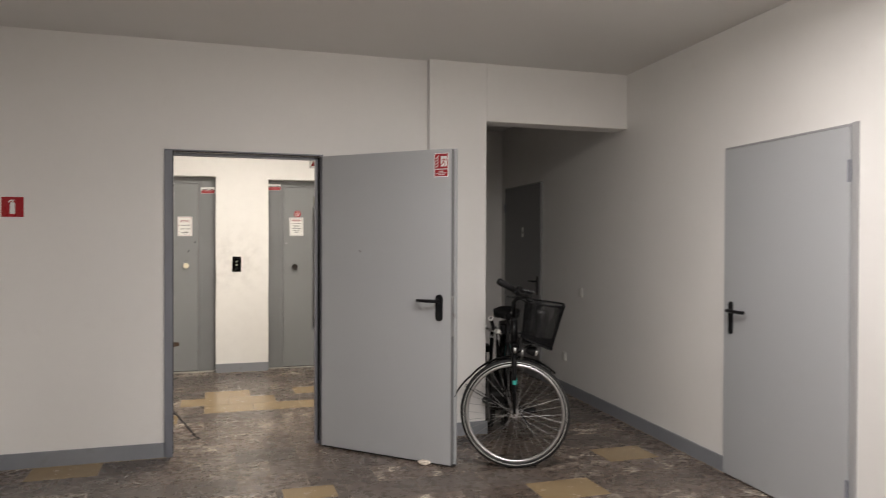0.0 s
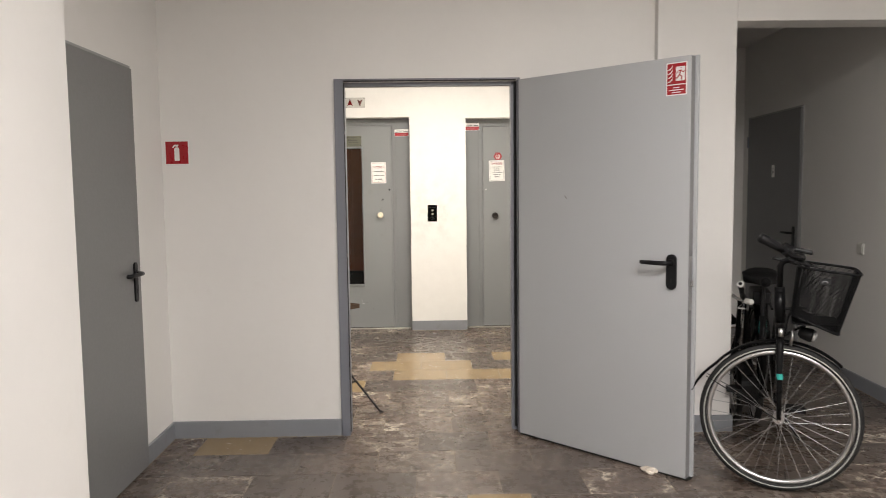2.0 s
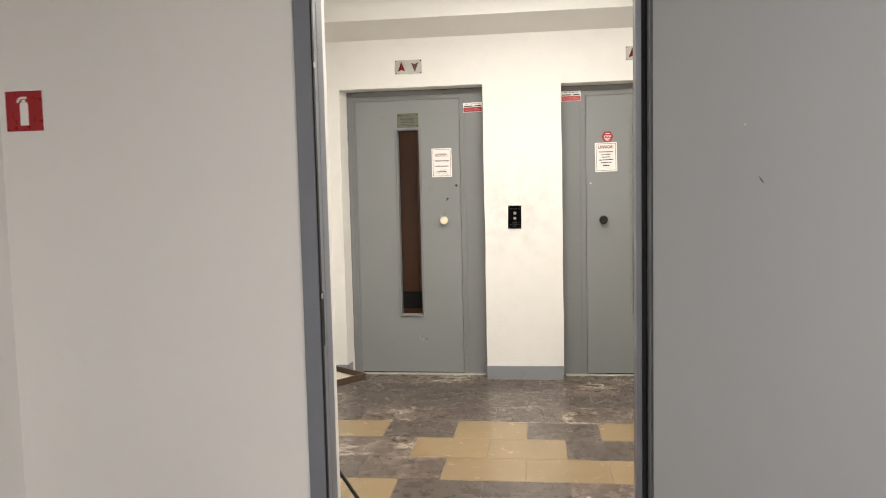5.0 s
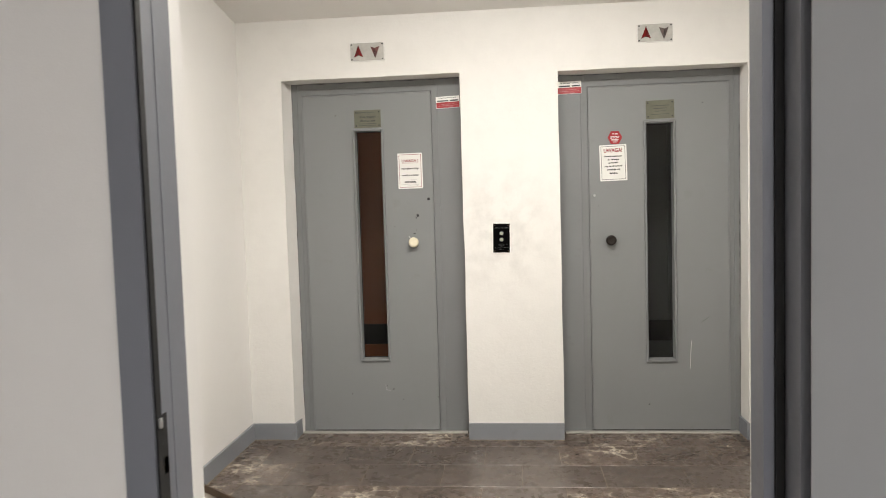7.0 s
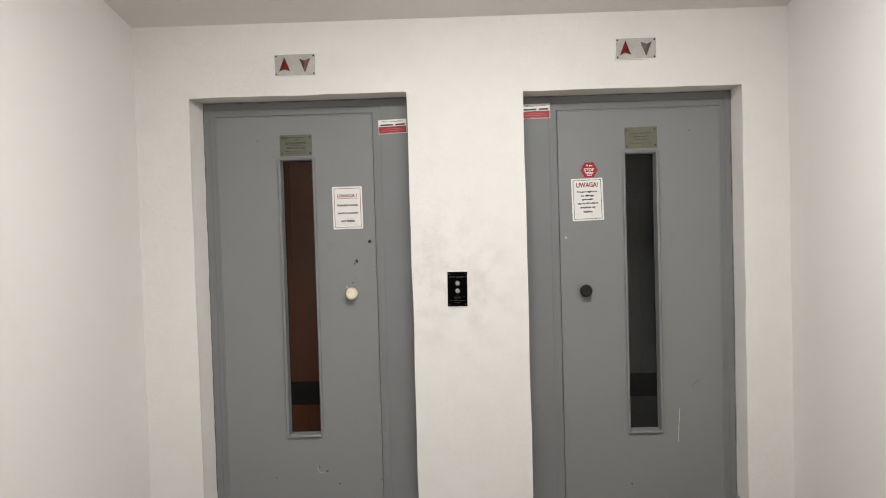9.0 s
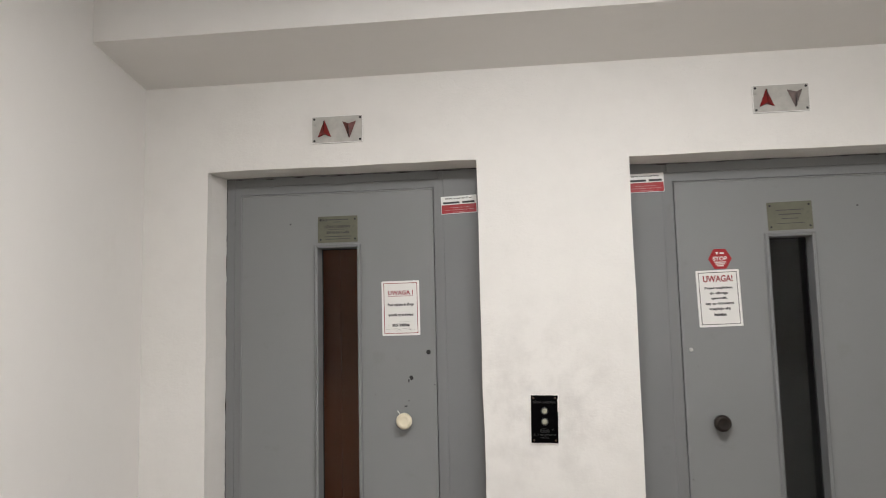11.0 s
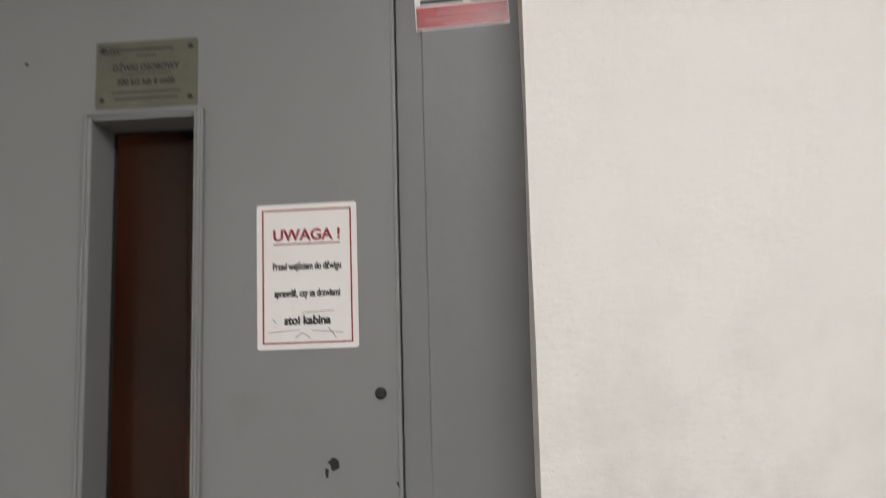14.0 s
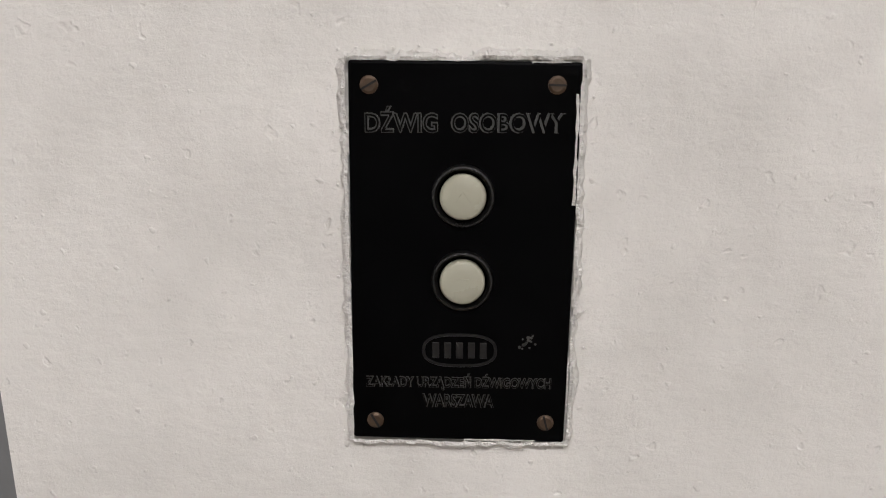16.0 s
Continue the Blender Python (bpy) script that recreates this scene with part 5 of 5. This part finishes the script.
    part("lamp_bracket", rod([sp(0.01, 0, 0.74), sp(0.06, 0, 0.775), sp(0.095, 0, 0.79)], 0.006, 8), BLACK_PLASTIC, t)
    # wire basket
    def basket_point(u, v, f):
        # u, v from -1 to 1 across, f from 0 at the bottom to 1 at the rim
        ax = 0.096 + 0.028 * f
        ay = 0.125 + 0.035 * f
        return sp(0.130 + 0.045 * f + u * ax, v * ay, 0.816 + 0.244 * f - 0.025 * u * (1 - f) - 0.015 * u)
    def basket_ring(f, n=10):
        loop = []
        for (u0, v0), (u1, v1) in (((-1, -1), (1, -1)), ((1, -1), (1, 1)), ((1, 1), (-1, 1)), ((-1, 1), (-1, -1))):
            loop += [(u0 + (u1 - u0) * i / n, v0 + (v1 - v0) * i / n) for i in range(n)]
        pts = []
        for u, v in loop:
            k = max(abs(u), abs(v)) / max(1e-6, (abs(u) ** 6 + abs(v) ** 6) ** (1 / 6))
            pts.append(basket_point(u * k, v * k, f))
        return pts
    basket = part("basket", rod(basket_ring(1.0), 0.0055, 8, closed=True), WIRE, t, "black fine-mesh wire basket", True)
    part("bottom_hoop", rod(basket_ring(0.0), 0.006, 8, closed=True), WIRE, basket, smooth=True)
    bm = bmesh.new()
    for k in range(1, 46):
        tube(bm, basket_ring(k / 46, 6), 0.0010, 3, closed=True)
    low, high = basket_ring(0.0, 46), basket_ring(1.0, 46)
    for p, q in zip(low, high):
        tube(bm, [p, q], 0.0010, 3, cap=False)
    for k in range(1, 30):
        u = -1 + 2 * k / 30
        tube(bm, [basket_point(u, -0.97, 0), basket_point(u, 0.97, 0)], 0.0010, 3, cap=False)
        tube(bm, [basket_point(-0.97, u, 0), basket_point(0.97, u, 0)], 0.0010, 3, cap=False)
    tagged(part("wire_mesh", bm, WIRE, basket, "fine black wire mesh"), kind="stuff")
    part("base_plate", plan_prism(bmesh.new(), [tuple(Vector(p).xy) for p in basket_ring(0.02, 4)], 0.813, 0.821), WIRE, basket)
    badge = part("badge", box(bmesh.new(), -0.024, 0.024, -0.002, 0.002, -0.014, 0.014, 0.0015, 1, S @ pose(0.166, -0.165, 1.015, -8, 0, 0)), BLACK_PLASTIC, basket, "black plastic basket badge")
    part("badge_arc", rod([tuple(S @ pose(0.166, -0.168, 1.010, -8, 0, 0) @ Vector((0.010 * math.cos(a), 0, 0.009 * math.sin(a)))) for a in (math.pi * i / 8 for i in range(9))], 0.002, 6), ALLOY, badge, smooth=True)
    part("basket_bracket", rod([sp(0.05, 0, 1.10), sp(0.10, 0, 1.06)], 0.012, 8), BLACK_PLASTIC, basket)
    part("basket_bracket", rod([sp(-0.01, 0.02, 0.86), sp(0.10, 0.02, 0.87)], 0.006, 8), BLACK_PLASTIC, basket)
    # frame
    ht, hl = sp(-0.020, 0, 0.945), sp(-0.012, 0, 0.80)
    part("head_tube", rod([hl, ht], 0.024, 14), BIKE_BLACK, t, smooth=True)
    bb = (0.46, 0, 0.285)
    part("down_tube", rod([(base - 0.03, 0, 0.83), (0.84, 0, 0.52), (0.66, 0, 0.35), bb], 0.026, 12), BIKE_BLACK, t, "thick low step-through tube", True)
    seat_tube = part("seat_tube", rod([bb, (0.36, 0, 0.60), (0.335, 0, 0.70)], 0.019, 12), BIKE_BLACK, t, smooth=True)
    part("decal", rod([(0.353, 0, 0.60), (0.337, 0, 0.67)], 0.0205, 12), BIKE_TEAL, seat_tube)
    part("seat_post", rod([(0.335, 0, 0.70), (0.305, 0, 0.885)], 0.013, 12), BLACK_PLASTIC, t)
    sad = bmesh.new()
    rings = []
    for i in range(15):
        f = i / 14
        x = 0.45 - 0.31 * f
        g = min(1.0, max(0.0, (f - 0.12) / 0.6))
        g = g * g * (3 - 2 * g)
        half = (0.024 + 0.078 * g) * (1 if f < 0.86 else 1 - 1.6 * (f - 0.86))
        top = 0.928 + 0.026 * g - 0.010 * math.sin(math.pi * f)
        deep = 0.030 + 0.030 * g
        ring_ = []
        for k in range(14):
            c, q = math.cos(2 * math.pi * k / 14), math.sin(2 * math.pi * k / 14)
            y_ = half * math.copysign(abs(c) ** 0.6, c)
            z_ = top - 0.018 * abs(c) ** 2 if q >= 0 else top - 0.018 - deep * (0.35 + 0.65 * (1 - abs(q)) * g + 0.65 * abs(q) * (1 - 0.6 * g))
            if q > 0:
                z_ -= 0.010 * g * max(0.0, 1 - abs(y_) / 0.03)
            ring_.append(sad.verts.new((x, y_, z_)))
        rings.append(ring_)
    for a, b in zip(rings, rings[1:]):
        for k in range(14):
            sad.faces.new((a[k], a[(k + 1) % 14], b[(k + 1) % 14], b[k]))
    sad.faces.new(rings[0]), sad.faces.new(rings[-1][::-1])
    bmesh.ops.recalc_face_normals(sad, faces=sad.faces)
    part("saddle", sad, SADDLE, t, "wide black padded saddle", True)
    for s in (-1, 1):
        part("chain_stay", rod([(bb[0], s * 0.03, bb[2]), (0.0, s * 0.062, R)], 0.010, 8), BIKE_BLACK, t)
        part("seat_stay", rod([(0.34, s * 0.02, 0.67), (0.0, s * 0.062, R)], 0.008, 8), BIKE_BLACK, t)
        part("carrier_rail", rod([(0.30, s * 0.05, 0.735), (-0.25, s * 0.06, 0.745)], 0.007, 8), BIKE_BLACK, t)
        part("carrier_leg", rod([(-0.06, s * 0.06, 0.742), (0.0, s * 0.066, R)], 0.006, 8), BIKE_BLACK, t)
        crank = part("crank", rod([(bb[0], s * 0.06, bb[2]), (bb[0] + s * 0.165, s * 0.075, bb[2] - 0.02)], [0.014, 0.010], 8), BLACK_PLASTIC, t)
        part("pedal", one_box(bb[0] + s * 0.165 - 0.045, bb[0] + s * 0.165 + 0.045, min(s * 0.085, s * 0.185), max(s * 0.085, s * 0.185), bb[2] - 0.035, bb[2] - 0.010, 0.006), BLACK_PLASTIC, crank, "black plastic pedal")
    part("chain_guard", box(bmesh.new(), -0.08, 0.56, -0.085, -0.070, 0.235, 0.40, 0.05, 3), BIKE_BLACK, t, "black chain guard")
    part("kick_stand", rod([(0.40, 0.05, 0.26), (0.36, 0.20, 0.012)], 0.008, 8), BLACK_PLASTIC, t)
    rear = bmesh.new()
    rings = []
    for i in range(25):
        a = radians(-10 + 190 * i / 24)
        r = R + 0.022
        rings.append([rear.verts.new((r * math.cos(a) * k[0], k[1], R + r * math.sin(a) * k[0])) for k in ((0.97, -0.028), (1.0, -0.012), (1.0, 0.012), (0.97, 0.028))])
    for a, b in zip(rings, rings[1:]):
        for k in range(3):
            rear.faces.new((a[k], a[k + 1], b[k + 1], b[k]))
    bmesh.ops.solidify(rear, geom=rear.faces[:], thickness=0.0018)
    for s in (-1, 1):
        disc = [(0.0 + (R - 0.03) * math.cos(radians(a)), R + (R - 0.03) * math.sin(radians(a))) for a in range(-8, 189, 14)]
        part("coat_guard", prism(bmesh.new(), disc, min(s * 0.050, s * 0.053), max(s * 0.050, s * 0.053)), SADDLE, t, "black coat guard beside the rear wheel")
    part("rear_mudguard", rear, BIKE_BLACK, t, smooth=True)
    battery = part("battery", one_box(0.02, 0.28, -0.05, 0.05, 0.755, 0.83, 0.012, 3), BLACK_PLASTIC, t, "black box on the rear carrier")
    return t


city_bicycle()


def second_bicycle():
    t = thing("small_bicycle", pose(1.871, 0.253, 0, 0, 0, -104), "small dark bicycle with white grips behind the pilaster", "bicycle")
    R = 0.20
    back = t.matrix_basis.inverted()
    def at(x, y, z):
        return tuple(back @ Vector((x, y, z)))
    wheel(t, pose(0.12, 0, R), R, ALLOY, 20, False)
    wheel(t, pose(-0.52, 0, R), R, ALLOY, 20, False)
    part("frame_tube", rod([(0.15, 0, 0.52), (-0.15, 0, 0.26), (-0.52, 0, R)], 0.018, 10), BIKE_BLACK, t, smooth=True)
    part("seat_tube", rod([(-0.15, 0, 0.24), (-0.25, 0, 0.54)], 0.015, 10), BIKE_BLACK, t)
    part("saddle", one_box(-0.36, -0.15, -0.05, 0.05, 0.54, 0.59, 0.022, 3), SADDLE, t)
    for s in (-1, 1):
        part("fork_blade", rod([(0.15, s * 0.03, 0.46), (0.12, s * 0.04, R)], 0.009, 8), BIKE_BLACK, t)
    part("steerer", rod([(0.14, 0, 0.44), (0.19, 0, 0.64), (0.23, 0, 0.765)], 0.014, 10), BIKE_BLACK, t)
    bar = part("handlebar", rod([at(1.772, -0.20, 0.785), at(1.79, -0.08, 0.775), at(1.805, 0.03, 0.765), at(1.815, 0.12, 0.770), at(1.83, 0.24, 0.785)], 0.010, 10), CHROME, t, "chrome handlebar turned along the frame", True)
    part("grip", rod([at(1.771, -0.222, 0.788), at(1.770, -0.218, 0.788), at(1.784, -0.13, 0.779), at(1.785, -0.125, 0.779)], [0.012, 0.0165, 0.0165, 0.013], 14), WHITE_GRIP, bar, "white rubber grip", True)
    part("grip", rod([at(1.817, 0.16, 0.775), at(1.832, 0.26, 0.788)], 0.0165, 12), WHITE_GRIP, bar, smooth=True)
    stub = part("bar_end", rod([at(1.79, -0.06, 0.79), at(1.745, -0.15, 0.845), at(1.712, -0.21, 0.885)], [0.012, 0.014, 0.016], 10), BLACK_PLASTIC, bar, "black bar end with a white ring", True)
    part("ring", rod([at(1.712, -0.21, 0.885), at(1.707, -0.219, 0.891)], [0.019, 0.017], 14), WHITE_GRIP, stub)
    part("plug", rod([at(1.709, -0.215, 0.888), at(1.706, -0.221, 0.8925)], 0.0095, 12), BLACK_PLASTIC, stub)
    part("brake_lever", rod([at(1.79, -0.06, 0.75), at(1.75, -0.10, 0.735), at(1.755, -0.18, 0.745)], 0.005, 6), CHROME, bar)
    part("cable", rod([at(1.785, -0.08, 0.76), at(1.755, -0.15, 0.70), at(1.76, -0.12, 0.63), at(1.80, -0.02, 0.56), at(1.82, 0.06, 0.50)], 0.0032, 6), BLACK_PLASTIC, bar, smooth=True)


second_bicycle()

# ---- floor tiles, nearest stretch of the plan as single pieces ----
PITCH_Y, PITCH_X, TOP_Y = 0.302, 0.410, 2.43
GAP = 0.0022


def tile_mesh(name, w, d, material):
    bm = one_box(-w / 2, w / 2, -d / 2, d / 2, -0.008, 0.0)
    top = [e for e in bm.edges if all(v.co.z > -0.001 for v in e.verts)]
    bmesh.ops.bevel(bm, geom=top, offset=0.0012, segments=1, affect="EDGES")
    me = bpy.data.meshes.new(name)
    bm.to_mesh(me)
    bm.free()
    me.materials.append(material)
    return me


KINDS = {"v": tile_mesh("tile", PITCH_X - GAP, PITCH_Y - GAP, STONE), "d": tile_mesh("tile", PITCH_X - GAP, PITCH_Y - GAP, STONE_DARK), "b": tile_mesh("tile", PITCH_X - GAP, PITCH_Y - GAP, STONE_BEIGE)}
BEIGE = {(1, -0.095), (1, 0.725), (1, -0.915), (2, -0.295), (2, 0.115), (3, -0.095), (3, 0.315), (3, 0.725), (8, -1.115), (12, 1.755), (4, -0.705)}
DARK = {(-2, -0.705), (-2, -0.295), (-2, 0.115), (-2, -1.115), (-1, -0.915), (-1, -0.505), (-1, 0.725), (-1, 1.135), (8, -0.705), (9, 0.315), (8, 0.115), (9, -0.915), (4, 0.115), (6, -0.705), (10, -0.295), (11, 1.545), (5, 1.135)}
tiles = random.Random(11)
for row in range(-3, 16):
    yc = TOP_Y - PITCH_Y * (row + 0.5)
    shift = -0.295 if row % 2 == 0 else -0.095
    for k in range(-4, 9):
        xc = round(shift + PITCH_X * k, 3)
        if yc > 0.05 and not (-1.75 < xc < 1.85 or (xc > 1.7 and yc < 2.9)):
            continue
        if xc < -1.75 or xc > 3.25:
            continue
        if (row, xc) in BEIGE:
            kind = "b"
        elif (row, xc) in DARK:
            kind = "d"
        else:
            kind = tiles.choices("vd", (0.76, 0.24))[0]
        ob = new("tile", KINDS[kind])
        ob.parent = floor_base
        ob.location = (xc, yc, tiles.uniform(-0.0006, 0.0004))
for w, d, x, y in ((0.300, 0.205, 0.300, -0.980), (0.365, 0.290, 2.455, -0.812)):
    inset = new("tile", tile_mesh("tile", w, d, STONE_BEIGE))
    inset.parent, inset.location = floor_base, (x, y, 0.0015)
bm = bmesh.new()
for row in range(16, 35):
    yc = TOP_Y - PITCH_Y * (row + 0.5)
    for k in range(-3, 9):
        xc = (-0.295 if row % 2 == 0 else -0.095) + PITCH_X * k
        box(bm, xc - PITCH_X / 2 + GAP / 2, xc + PITCH_X / 2 - GAP / 2, yc - PITCH_Y / 2 + GAP / 2, yc + PITCH_Y / 2 - GAP / 2, -0.012, 0.0)
tagged(part("tiles", bm, STONE, floor_base), kind="stuff")
